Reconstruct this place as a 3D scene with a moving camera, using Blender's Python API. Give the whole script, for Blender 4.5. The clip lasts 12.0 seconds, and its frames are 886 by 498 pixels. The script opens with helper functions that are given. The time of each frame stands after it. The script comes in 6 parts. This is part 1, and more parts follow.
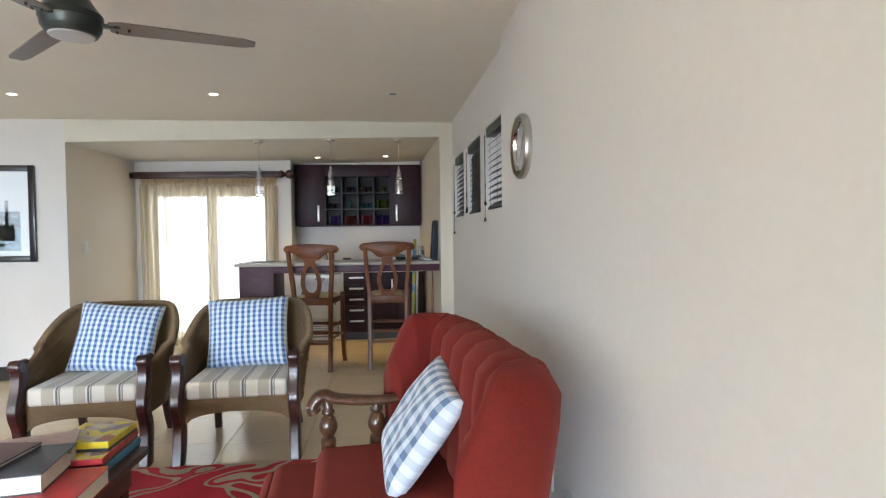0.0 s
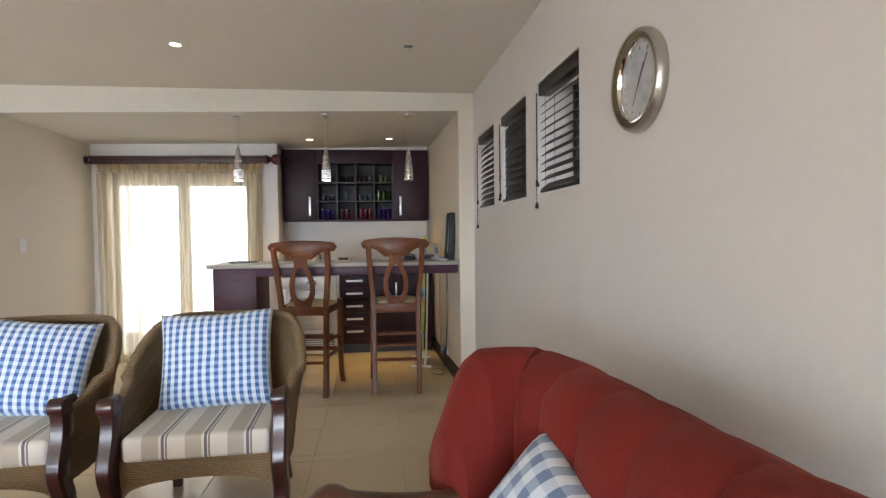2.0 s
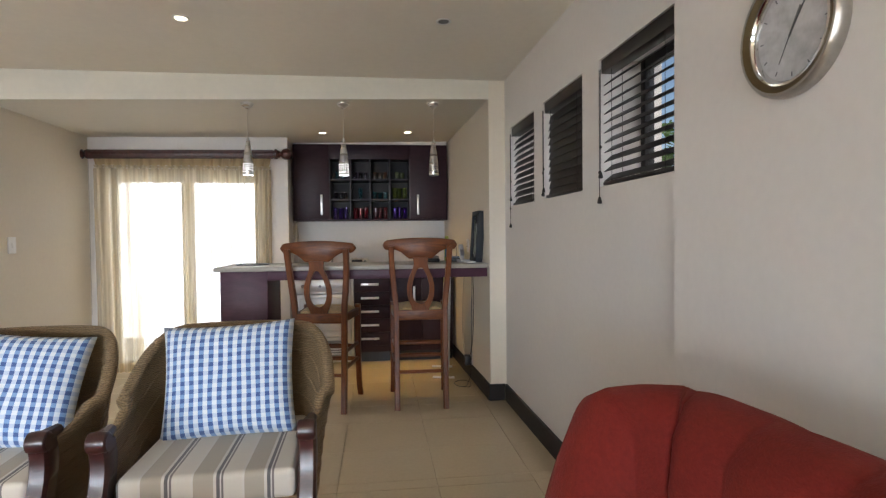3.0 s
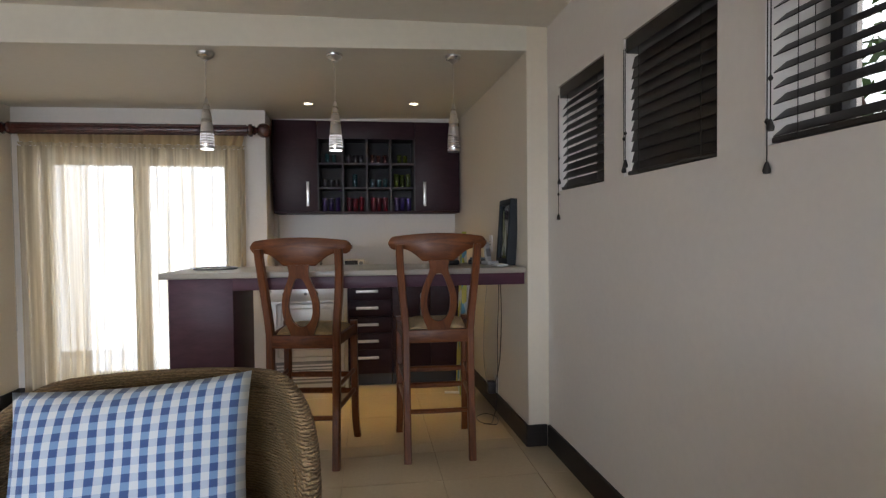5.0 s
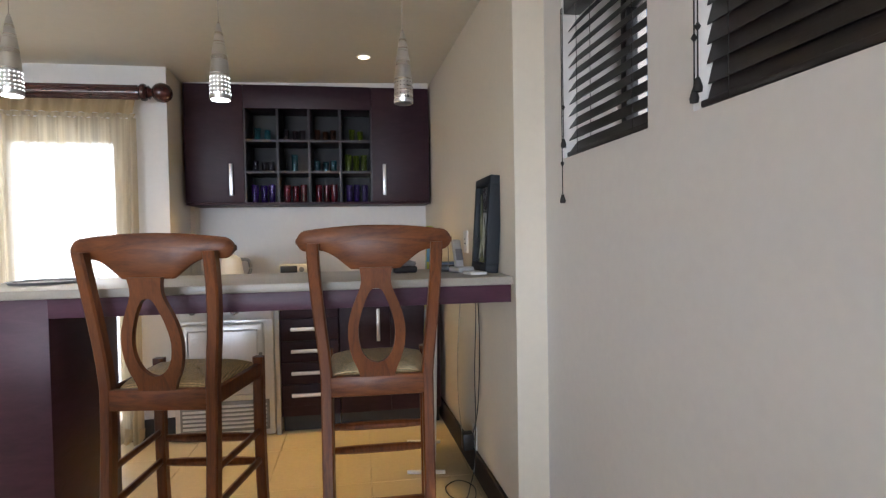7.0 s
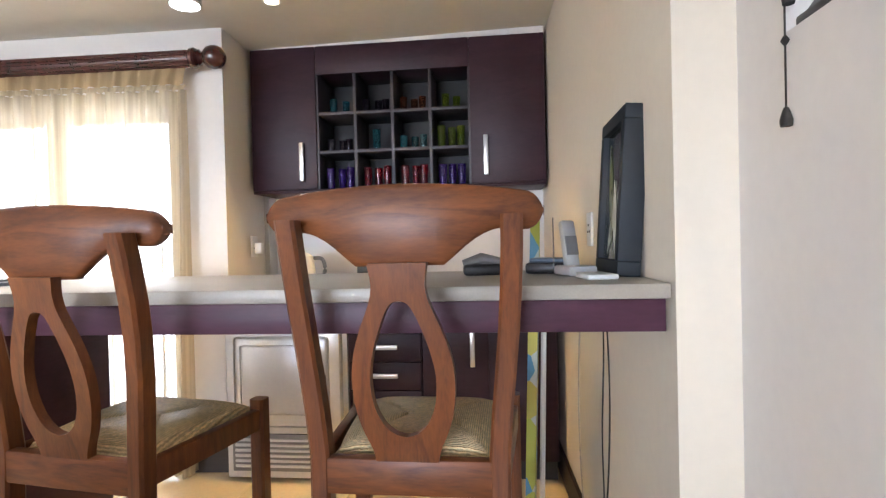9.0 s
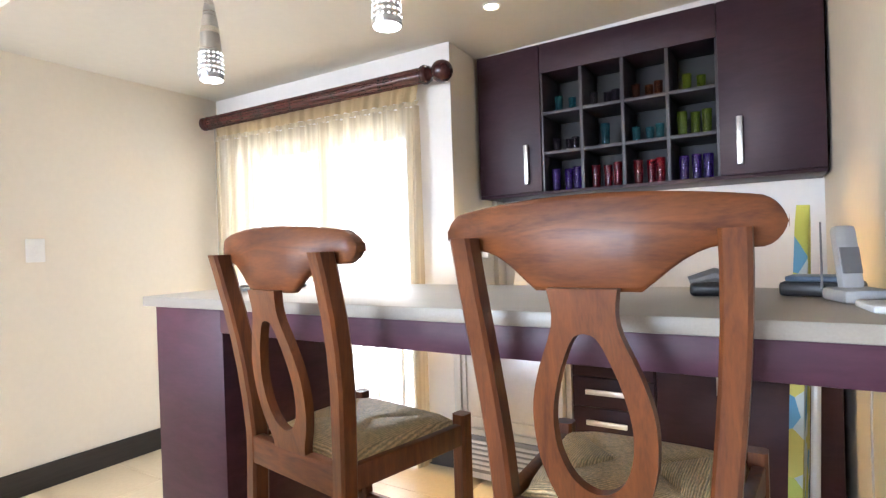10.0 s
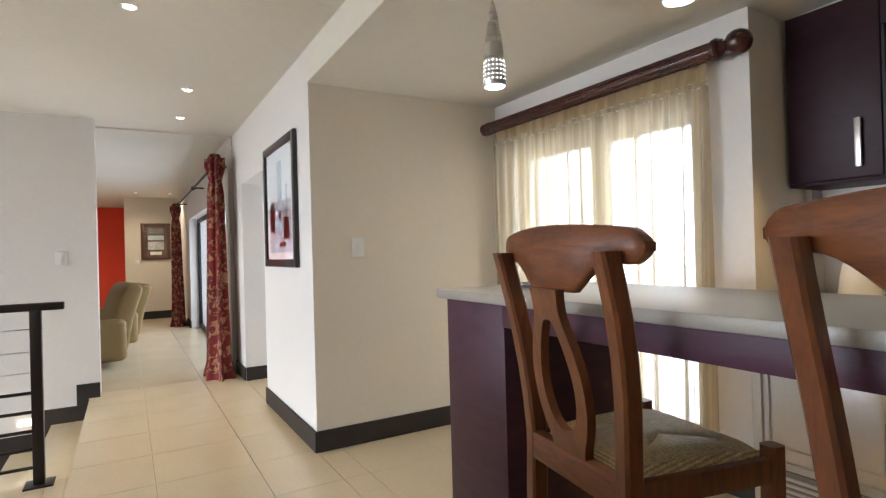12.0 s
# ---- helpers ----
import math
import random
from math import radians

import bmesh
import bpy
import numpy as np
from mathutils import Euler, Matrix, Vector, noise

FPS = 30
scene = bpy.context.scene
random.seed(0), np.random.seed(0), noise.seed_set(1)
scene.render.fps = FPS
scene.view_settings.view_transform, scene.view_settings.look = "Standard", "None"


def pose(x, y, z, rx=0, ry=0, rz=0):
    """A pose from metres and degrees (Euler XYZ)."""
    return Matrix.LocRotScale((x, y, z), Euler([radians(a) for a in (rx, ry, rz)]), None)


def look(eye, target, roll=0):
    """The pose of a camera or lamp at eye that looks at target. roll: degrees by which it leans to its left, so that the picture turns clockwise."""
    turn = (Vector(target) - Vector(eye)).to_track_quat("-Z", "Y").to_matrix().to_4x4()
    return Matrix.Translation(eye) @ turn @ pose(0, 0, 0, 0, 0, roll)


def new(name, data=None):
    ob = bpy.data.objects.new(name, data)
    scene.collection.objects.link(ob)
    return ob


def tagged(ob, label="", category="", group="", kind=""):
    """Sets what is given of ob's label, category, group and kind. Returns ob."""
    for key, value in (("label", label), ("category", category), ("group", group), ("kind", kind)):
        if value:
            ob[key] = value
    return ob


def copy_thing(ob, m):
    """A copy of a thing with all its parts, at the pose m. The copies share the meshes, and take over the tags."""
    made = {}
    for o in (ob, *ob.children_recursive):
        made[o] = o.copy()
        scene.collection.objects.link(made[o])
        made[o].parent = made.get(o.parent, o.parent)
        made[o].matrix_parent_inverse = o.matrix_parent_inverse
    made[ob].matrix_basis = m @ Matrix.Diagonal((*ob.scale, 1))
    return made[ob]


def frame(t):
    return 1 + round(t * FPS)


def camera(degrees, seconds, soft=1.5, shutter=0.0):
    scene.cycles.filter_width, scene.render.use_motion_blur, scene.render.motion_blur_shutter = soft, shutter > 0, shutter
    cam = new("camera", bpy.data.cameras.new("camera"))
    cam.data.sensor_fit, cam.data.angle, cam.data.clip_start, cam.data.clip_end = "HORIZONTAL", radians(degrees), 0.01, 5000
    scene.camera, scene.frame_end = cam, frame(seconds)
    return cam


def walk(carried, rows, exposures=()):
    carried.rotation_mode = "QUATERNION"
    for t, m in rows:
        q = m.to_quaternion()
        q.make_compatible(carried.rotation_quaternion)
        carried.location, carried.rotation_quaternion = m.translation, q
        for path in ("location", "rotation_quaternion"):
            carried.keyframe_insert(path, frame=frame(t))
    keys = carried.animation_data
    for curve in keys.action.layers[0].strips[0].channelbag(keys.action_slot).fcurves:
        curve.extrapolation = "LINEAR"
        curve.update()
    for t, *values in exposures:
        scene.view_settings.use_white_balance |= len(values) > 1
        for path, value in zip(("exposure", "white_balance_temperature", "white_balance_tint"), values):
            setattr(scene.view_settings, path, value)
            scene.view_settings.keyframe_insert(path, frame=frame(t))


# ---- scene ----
cam = camera(78.8, 12.0, soft=1.3)
PATH = [
    (0, (0.438, 0.312, 1.296), (0.639, 2.301, 1.242), -0.7),
    (0.5, (0.419, 0.536, 1.275), (0.63, 2.524, 1.224), -0.6),
    (1, (0.379, 0.76, 1.281), (0.604, 2.747, 1.231), -0.7),
    (1.5, (0.353, 1.025, 1.266), (0.584, 3.01, 1.213), -0.7),
    (2, (0.285, 1.264, 1.252), (0.526, 3.249, 1.199), -0.7),
    (2.5, (0.204, 1.483, 1.248), (0.445, 3.468, 1.193), -0.7),
    (3, (0.124, 1.664, 1.243), (0.363, 3.649, 1.196), -0.6),
    (5, (0.053, 2.652, 1.229), (0.327, 4.632, 1.174), -0.6),
    (5.5, (0.088, 2.913, 1.229), (0.369, 4.893, 1.169), -0.7),
    (6, (0.118, 3.173, 1.226), (0.419, 5.15, 1.17), -0.6),
    (6.5, (0.234, 3.42, 1.202), (0.536, 5.397, 1.147), -0.8),
    (7, (0.37, 3.663, 1.196), (0.677, 5.639, 1.145), -1.0),
    (9, (0.608, 4.531, 1.127), (0.402, 6.52, 1.103), -1.4),
    (9.5, (0.669, 4.59, 1.152), (0.014, 6.48, 1.137), -1.7),
    (10, (0.677, 4.687, 1.163), (-0.375, 6.388, 1.153), -1.9),
    (10.5, (0.693, 4.742, 1.166), (-0.669, 6.207, 1.165), -1.8),
    (11.2, (0.651, 4.728, 1.164), (-0.923, 5.962, 1.17), -1.7),
    (11.5, (0.644, 4.721, 1.165), (-0.996, 5.866, 1.175), -1.6),
    (12, (0.628, 4.694, 1.168), (-1.098, 5.705, 1.177), -1.6),
]
walk(cam, [(t, look(eye, target, roll)) for t, eye, target, roll in PATH],
     exposures=[(0, -0.05, 6150, 7), (1.5, -0.06, 6400, 10), (3, -0.2, 6550, 11), (5, -0.66, 6500, 12), (5.5, -0.55, 6450, 12), (6.5, -0.13, 6300, 12), (7, 0.14, 6200, 12), (9, 0.92, 6200, 14), (10, 1.25, 5950, 12), (10.5, 1.05, 5950, 12), (11, 0.58, 6050, 11), (12, 0.1, 6350, 10)])

# ---- light ----
world = bpy.data.worlds.new("world")
scene.world = world
world.use_nodes = True
wn = world.node_tree
sky = wn.nodes.new("ShaderNodeTexSky")
sky.sky_type = 'NISHITA'
sky.sun_disc = False
sky.sun_elevation, sky.sun_rotation = radians(42), radians(165)
wn.links.new(sky.outputs[0], wn.nodes["Background"].inputs[0])
wn.nodes["Background"].inputs[1].default_value = 0.15


def lamp(name, kind, m, energy, colour=(1, 1, 1), **more):
    """A lamp; spread limits an area lamp to the part of the sky that its opening sees."""
    data = bpy.data.lights.new(name, kind)
    data.energy, data.color = energy, colour
    if kind == 'AREA':
        data.shape, data.size, data.size_y = 'RECTANGLE', more["size"], more["size_y"]
        data.spread = radians(more.get("spread", 180))
    elif kind == 'SPOT':
        data.spot_size, data.spot_blend, data.shadow_soft_size = radians(more["cone"]), more["blend"], more["soft"]
    elif kind == 'POINT':
        data.shadow_soft_size = more["soft"]
    elif kind == 'SUN':
        data.angle = radians(more["angle"])
    ob = new(name, data)
    ob.matrix_world = m
    return ob


lamp("sun", 'SUN', look((5, -12, 16), (0, 5, 0)), 2.0, (1, 0.95, 0.87), angle=12)
DAY = (0.78, 0.872, 1.0)
# sky light in the openings: terrace doors, bar door, lounge door, side windows, passage
lamp("terrace_daylight", 'AREA', look((-2.3, -5.0, 1.12), (-2.3, -4.0, 0.02)), 1120, (0.725, 0.845, 1.0), size=4.3, size_y=1.9, spread=113)
lamp("bar_daylight", 'AREA', look((-1.62, 7.75, 0.95), (-1.62, 0, 0.95)), 34, DAY, size=1.5, size_y=1.8)
lamp("lounge_daylight", 'AREA', look((-7.4, 5.95, 1.0), (-7.4, 0, 1.0)), 62, DAY, size=3.6, size_y=1.8)
lamp("passage_daylight", 'AREA', look((-4.25, 7.0, 1.0), (-4.25, 0, 1.0)), 12, DAY, size=0.8, size_y=1.7)
# Added fill lamp over the stairs; brightens the left side, no opening there.
lamp("stair_fill", 'AREA', look((-3.9, 0.2, 1.3), (-3.9, 4.4, 1.0)), 32, DAY, size=1.6, size_y=1.6)

# ---- materials ----


def mat(name, colour, rough=0.5, metal=0.0, vary=0.06, scale=6.0, bump=0.0, bump_scale=200.0, coat=0.0, spec=0.5, emit=0.0, emit_colour=None, random_tint=0.0, stretch=None, big=1.5, rv=0.08):
    m = bpy.data.materials.new(name)
    m.use_nodes = True
    n, l = m.node_tree.nodes, m.node_tree.links
    b = n["Principled BSDF"]
    b.inputs["Roughness"].default_value = rough
    b.inputs["Metallic"].default_value = metal
    b.inputs["Specular IOR Level"].default_value = spec
    b.inputs["Coat Weight"].default_value = coat
    b.inputs["Coat Roughness"].default_value = 0.15
    if emit:
        b.inputs["Emission Color"].default_value = (*(emit_colour or colour), 1)
        b.inputs["Emission Strength"].default_value = emit
    tc = n.new("ShaderNodeTexCoord")
    mp = n.new("ShaderNodeMapping")
    l.new(tc.outputs["Object"], mp.inputs[0])
    if stretch:
        mp.inputs["Scale"].default_value = stretch
    fine = n.new("ShaderNodeTexNoise")
    fine.inputs["Scale"].default_value, fine.inputs["Detail"].default_value = scale * 12, 5
    l.new(mp.outputs[0], fine.inputs[0])
    wide = n.new("ShaderNodeTexNoise")
    wide.inputs["Scale"].default_value, wide.inputs["Detail"].default_value = big, 3
    l.new(mp.outputs[0], wide.inputs[0])
    add = n.new("ShaderNodeMath")
    l.new(fine.outputs[0], add.inputs[0])
    l.new(wide.outputs[0], add.inputs[1])
    last = add
    if random_tint:
        info = n.new("ShaderNodeObjectInfo")
        mul = n.new("ShaderNodeMath")
        mul.operation = 'MULTIPLY_ADD'
        mul.inputs[1].default_value = random_tint
        l.new(info.outputs["Random"], mul.inputs[0])
        l.new(add.outputs[0], mul.inputs[2])
        last = mul
    ramp = n.new("ShaderNodeMapRange")
    ramp.inputs[1].default_value, ramp.inputs[2].default_value = 0.5, 1.5
    ramp.inputs[3].default_value, ramp.inputs[4].default_value = 1 - vary * 2, 1 + vary * 2
    l.new(last.outputs[0], ramp.inputs[0])
    mix = n.new("ShaderNodeVectorMath")
    mix.operation = 'SCALE'
    mix.inputs[0].default_value = colour
    l.new(ramp.outputs[0], mix.inputs["Scale"])
    l.new(mix.outputs[0], b.inputs["Base Color"])
    rr = n.new("ShaderNodeMapRange")
    rr.inputs[3].default_value, rr.inputs[4].default_value = max(rough - rv, 0.02), min(rough + rv, 1)
    l.new(wide.outputs[0], rr.inputs[0])
    l.new(rr.outputs[0], b.inputs["Roughness"])
    if bump:
        bn = n.new("ShaderNodeTexNoise")
        bn.inputs["Scale"].default_value, bn.inputs["Detail"].default_value = bump_scale, 4
        l.new(mp.outputs[0], bn.inputs[0])
        bp = n.new("ShaderNodeBump")
        bp.inputs["Strength"].default_value, bp.inputs["Distance"].default_value = bump, 0.004
        l.new(bn.outputs[0], bp.inputs["Height"])
        l.new(bp.outputs[0], b.inputs["Normal"])
    return m


def wood(name, dark, light, rough=0.3, scale=(3, 3, 30), rings=3.0, coat=0.3, spec=0.5):
    m = mat(name, light, rough, coat=coat, spec=spec, rv=0.04)
    n, l = m.node_tree.nodes, m.node_tree.links
    b = n["Principled BSDF"]
    tc = n.new("ShaderNodeTexCoord")
    mp = n.new("ShaderNodeMapping")
    mp.inputs["Scale"].default_value = scale
    l.new(tc.outputs["Object"], mp.inputs[0])
    w = n.new("ShaderNodeTexNoise")
    w.inputs["Scale"].default_value, w.inputs["Detail"].default_value, w.inputs["Distortion"].default_value = rings, 6, 1.6
    l.new(mp.outputs[0], w.inputs[0])
    g = n.new("ShaderNodeTexNoise")
    g.inputs["Scale"].default_value, g.inputs["Detail"].default_value = rings * 9, 3
    l.new(mp.outputs[0], g.inputs[0])
    a = n.new("ShaderNodeMath")
    a.operation = 'MULTIPLY_ADD'
    a.inputs[1].default_value = 0.4
    l.new(g.outputs[0], a.inputs[0])
    l.new(w.outputs[0], a.inputs[2])
    r = n.new("ShaderNodeValToRGB")
    r.color_ramp.elements[0].position, r.color_ramp.elements[1].position = 0.45, 0.95
    r.color_ramp.elements[0].color, r.color_ramp.elements[1].color = (*dark, 1), (*light, 1)
    l.new(a.outputs[0], r.inputs[0])
    l.new(r.outputs[0], b.inputs["Base Color"])
    bp = n.new("ShaderNodeBump")
    bp.inputs["Strength"].default_value, bp.inputs["Distance"].default_value = 0.15, 0.002
    l.new(a.outputs[0], bp.inputs["Height"])
    l.new(bp.outputs[0], b.inputs["Normal"])
    return m


def emitter(name, colour, strength):
    m = bpy.data.materials.new(name)
    m.use_nodes = True
    b = m.node_tree.nodes["Principled BSDF"]
    b.inputs["Base Color"].default_value = (*colour, 1)
    b.inputs["Emission Color"].default_value = (*colour, 1)
    b.inputs["Emission Strength"].default_value = strength
    return m


WALL = mat("wall_paint", (0.70, 0.667, 0.638), 0.75, vary=0.02, scale=3, bump=0.05, bump_scale=60)
TAN = mat("tan_wall_paint", (0.715, 0.645, 0.54), 0.7, vary=0.02, scale=3, bump=0.05, bump_scale=60)
REDWALL = mat("red_wall_paint", (0.88, 0.075, 0.03), 0.6, vary=0.04)
# Ceiling paint with the bar's dimmer light put into its colour.
BARCEIL = mat("bar_ceiling_shaded", (0.665, 0.63, 0.565), 0.8, vary=0.02, scale=2, bump=0.05)
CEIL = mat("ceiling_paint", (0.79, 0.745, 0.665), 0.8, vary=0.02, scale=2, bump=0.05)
# Ceiling paint with shade put into the colour for the bulkhead face.
BEAM = mat("beam_shaded_paint", (0.70, 0.665, 0.58), 0.8, vary=0.025, scale=2, bump=0.05)
BASE = wood("dark_baseboard", (0.012, 0.008, 0.007), (0.026, 0.018, 0.015), 0.5, (1, 1, 20), coat=0.0)
GROUT = mat("grout", (0.54, 0.45, 0.32), 0.8, vary=0.1)
TILE = mat("floor_tile", (0.60, 0.495, 0.345), 0.22, vary=0.035, scale=4, random_tint=0.12, big=2.5, rv=0.05)
GLASS = bpy.data.materials.new("window_glass")
GLASS.use_nodes = True
_b = GLASS.node_tree.nodes["Principled BSDF"]
_b.inputs["Transmission Weight"].default_value, _b.inputs["Roughness"].default_value, _b.inputs["IOR"].default_value = 1.0, 0.02, 1.02
ALU = mat("white_aluminium", (0.75, 0.74, 0.72), 0.4, metal=0.2)
BLACKALU = mat("dark_aluminium", (0.02, 0.02, 0.022), 0.4, metal=0.4)

# ---- helpers for shapes ----


def box(bm, x0, x1, y0, y1, z0, z1, bevel=0.0, seg=2, m=None):
    r = bmesh.ops.create_cube(bm, size=1)
    v = r["verts"]
    bmesh.ops.transform(bm, matrix=Matrix.Translation(((x0 + x1) / 2, (y0 + y1) / 2, (z0 + z1) / 2)) @ Matrix.Diagonal((x1 - x0, y1 - y0, z1 - z0, 1)), verts=v)
    if bevel:
        edges = list({e for q in v for e in q.link_edges})
        r = bmesh.ops.bevel(bm, geom=edges, offset=bevel, segments=seg, affect='EDGES', profile=0.5)
        v = list({q for f in r["faces"] for q in f.verts} | {q for q in v if q.is_valid})
    if m is not None:
        bmesh.ops.transform(bm, matrix=m, verts=v)
    return v


def lathe(bm, profile, at=(0, 0, 0), seg=20, m=None):
    rings = []
    for r, z in profile:
        rings.append([bm.verts.new((at[0] + r * math.cos(2 * math.pi * k / seg), at[1] + r * math.sin(2 * math.pi * k / seg), at[2] + z)) for k in range(seg)])
    for a, b in zip(rings, rings[1:]):
        for k in range(seg):
            bm.faces.new((a[k], a[(k + 1) % seg], b[(k + 1) % seg], b[k]))
    for ring, flip in ((rings[0], True), (rings[-1], False)):
        bm.faces.new(list(reversed(ring)) if flip else ring)
    if m is not None:
        bmesh.ops.transform(bm, matrix=m, verts=[v for ring in rings for v in ring])
    return [v for ring in rings for v in ring]


def tube(bm, pts, radius, seg=8, flat=None, up=(0, 0, 1)):
    """A swept tube through pts. radius: one number or one per point. flat: (width, height) factors."""
    pts = [Vector(p) for p in pts]
    rings = []
    for i, p in enumerate(pts):
        d = (pts[min(i + 1, len(pts) - 1)] - pts[max(i - 1, 0)]).normalized()
        side = d.cross(Vector(up))
        if side.length < 1e-4:
            side = d.cross(Vector((1, 0, 0)))
        side.normalize()
        top = side.cross(d)
        r = radius[i] if isinstance(radius, (list, tuple)) else radius
        fw, fh = flat or (1, 1)
        rings.append([bm.verts.new(p + side * (r * fw * math.cos(2 * math.pi * (k + 0.5) / seg)) + top * (r * fh * math.sin(2 * math.pi * (k + 0.5) / seg))) for k in range(seg)])
    for a, b in zip(rings, rings[1:]):
        for k in range(seg):
            bm.faces.new((a[k], b[k], b[(k + 1) % seg], a[(k + 1) % seg]))
    bm.faces.new(rings[0])
    bm.faces.new(list(reversed(rings[-1])))


def slab(bm, outline, y0, y1, holes=()):
    """A plate: an outline in x, z pushed from y0 to y1, with holes left open by bridging."""
    loops = [outline, *holes]
    for ya, flip in ((y0, False), (y1, True)):
        edges = []
        for lp in loops:
            vs = [bm.verts.new((x, ya, z)) for x, z in lp]
            edges += [bm.edges.new((a, b)) for a, b in zip(vs, vs[1:] + vs[:1])]
        bmesh.ops.triangle_fill(bm, edges=edges, use_beauty=True, use_dissolve=False)
    bm.verts.ensure_lookup_table()
    for lp in loops:
        n = len(lp)
        vs = {}
        for v in bm.verts:
            vs.setdefault((round(v.co.x, 5), round(v.co.y, 5), round(v.co.z, 5)), v)
        A = [vs[(round(x, 5), round(y0, 5), round(z, 5))] for x, z in lp]
        B = [vs[(round(x, 5), round(y1, 5), round(z, 5))] for x, z in lp]
        for k in range(n):
            try:
                bm.faces.new((A[k], A[(k + 1) % n], B[(k + 1) % n], B[k]))
            except ValueError:
                pass
    bmesh.ops.recalc_face_normals(bm, faces=bm.faces)


def mesh(name, bm, material, smooth=None):
    me = bpy.data.meshes.new(name)
    bmesh.ops.recalc_face_normals(bm, faces=bm.faces)
    bm.to_mesh(me)
    bm.free()
    me.materials.append(material)
    if smooth:
        me.polygons.foreach_set("use_smooth", [True] * len(me.polygons))
        me.set_sharp_from_angle(angle=radians(smooth))
    return me


def part(name, bm, material, parent, label="", smooth=35):
    ob = new(name, mesh(name, bm, material, smooth))
    ob.parent = parent
    if label:
        ob["label"] = label
    return ob


def thing(name, m, label, category, group=""):
    ob = new(name)
    ob.matrix_world = m
    ob.empty_display_size = 0.1
    return tagged(ob, label, category, group)


def solid(name, bm, material, label="", category="", kind="structure", smooth=35):
    return tagged(new(name, mesh(name, bm, material, smooth)), label, category, kind=kind)


def boxes(name, material, *bs, bevel=0.0, **tags):
    bm = bmesh.new()
    for b in bs:
        box(bm, *b, bevel=bevel)
    return solid(name, bm, material, **tags)


# ---- structure ----
H, HB, HL = 2.40, 2.238, 2.385      # ceilings: living room, bar, lounge
XW, XC = 1.078, 1.078             # side wall: window part, clock part
FRONT, BARY, BACK = 5.64, 7.144, 7.72
boxes("floor", GROUT, (-5.1, 1.4, 4.39, 7.9, -0.3, -0.006), (-2.95, 1.4, -2.8, 4.39, -0.3, -0.006), (-14.2, -5.1, 2.0, 6.3, -0.3, -0.006), (-5.1, -3.6, 7.9, 8.2, -0.3, -0.006), label="cream ceramic tiled floor with thin joints", category="floor")
# side wall with three windows
WIN = [(4.925, 5.47), (4.165, 4.745), (3.36, 3.97)]
ZW0, ZW1 = 1.455, 2.015


def xw(y):
    """The window part of the side wall runs slightly out of square."""
    return XW + 0.018 * (FRONT - y)


bs = [(XC, 1.40, -5.4, 3.31, 0, H)]
ys = [3.31, *[y for w in sorted(WIN) for y in w], FRONT]
for a, b in zip(ys[::2], ys[1::2]):
    bs.append((XW, 1.40, a, b, 0, H))
for a, b in WIN:
    bs += [(XW, 1.40, a, b, 0, ZW0), (XW, 1.40, a, b, ZW1, H)]
bm = bmesh.new()
for b in bs:
    for v in box(bm, *b):
        if b[2] > 3 and v.co.x < 1.2:
            v.co.x = xw(v.co.y)
solid("wall_east", bm, WALL, "smooth off-white painted wall with three small windows", "wall")
# bar side wall, closing in slightly towards the back
bm = bmesh.new()
P = [(0.955, FRONT), (0.872, BACK), (0.872, 7.95), (1.40, 7.95), (1.40, FRONT)]
lo = [bm.verts.new((x, y, 0)) for x, y in P]
hi = [bm.verts.new((x, y, H)) for x, y in P]
bm.faces.new(lo), bm.faces.new(hi)
for k in range(5):
    bm.faces.new((lo[k], lo[(k + 1) % 5], hi[(k + 1) % 5], hi[k]))
solid("wall_bar_east", bm, TAN, "cream painted wall beside the bar", "wall")
boxes("wall_bar_back", WALL, (-0.746, 0.872, BACK, 7.95, 0, H), label="white painted wall behind the bar units", category="wall")
DX0, DX1, DZ1 = -2.36, -1.03, 1.835
# the wall with the glazed door runs out of square
SKEW = Matrix.Translation((-0.746, BARY - 0.032, 0)) @ Matrix.Rotation(radians(3.5), 4, 'Z') @ Matrix.Translation((0.746, -BARY, 0))
bm = bmesh.new()
for b in ((-2.75, DX0, BARY, 7.4, 0, H), (DX1, -0.746, BARY, BACK, 0, H), (DX0, DX1, BARY, 7.4, DZ1, H)):
    box(bm, *b)
bmesh.ops.transform(bm, matrix=SKEW, verts=bm.verts)
box(bm, -1.0, -0.748, BACK - 0.1, 7.95, 0, H)
solid("wall_bar_north", bm, WALL, "off-white wall round the glazed bar door", "wall")
boxes("wall_bar_west", TAN, (-2.75, -2.52, FRONT + 0.006, BARY, 0, H), label="cream painted wall of the bar alcove", category="wall")
PX0, PX1, OX = -3.82, -2.52, -4.72
boxes("wall_picture", WALL, (PX0, PX1, FRONT, FRONT + 0.006, 0, H), (PX0, -2.75, FRONT + 0.006, 7.2, 0, H), (OX, PX0, FRONT, 5.85, 1.86, H), label="white painted wall with a framed picture", category="wall")
boxes("wall_passage_west", WALL, (-5.2, OX, FRONT, 7.2, 0, H), label="white painted wall at the passage opening", category="wall")
boxes("wall_passage_end", WALL, (-5.2, -2.75, 7.2, 7.4, 0, H), label="white painted wall at the end of the passage", category="wall")
boxes("ceiling_passage", CEIL, (OX, PX0, 5.85, 7.2, 2.1, 2.2), label="white passage ceiling", category="ceiling")
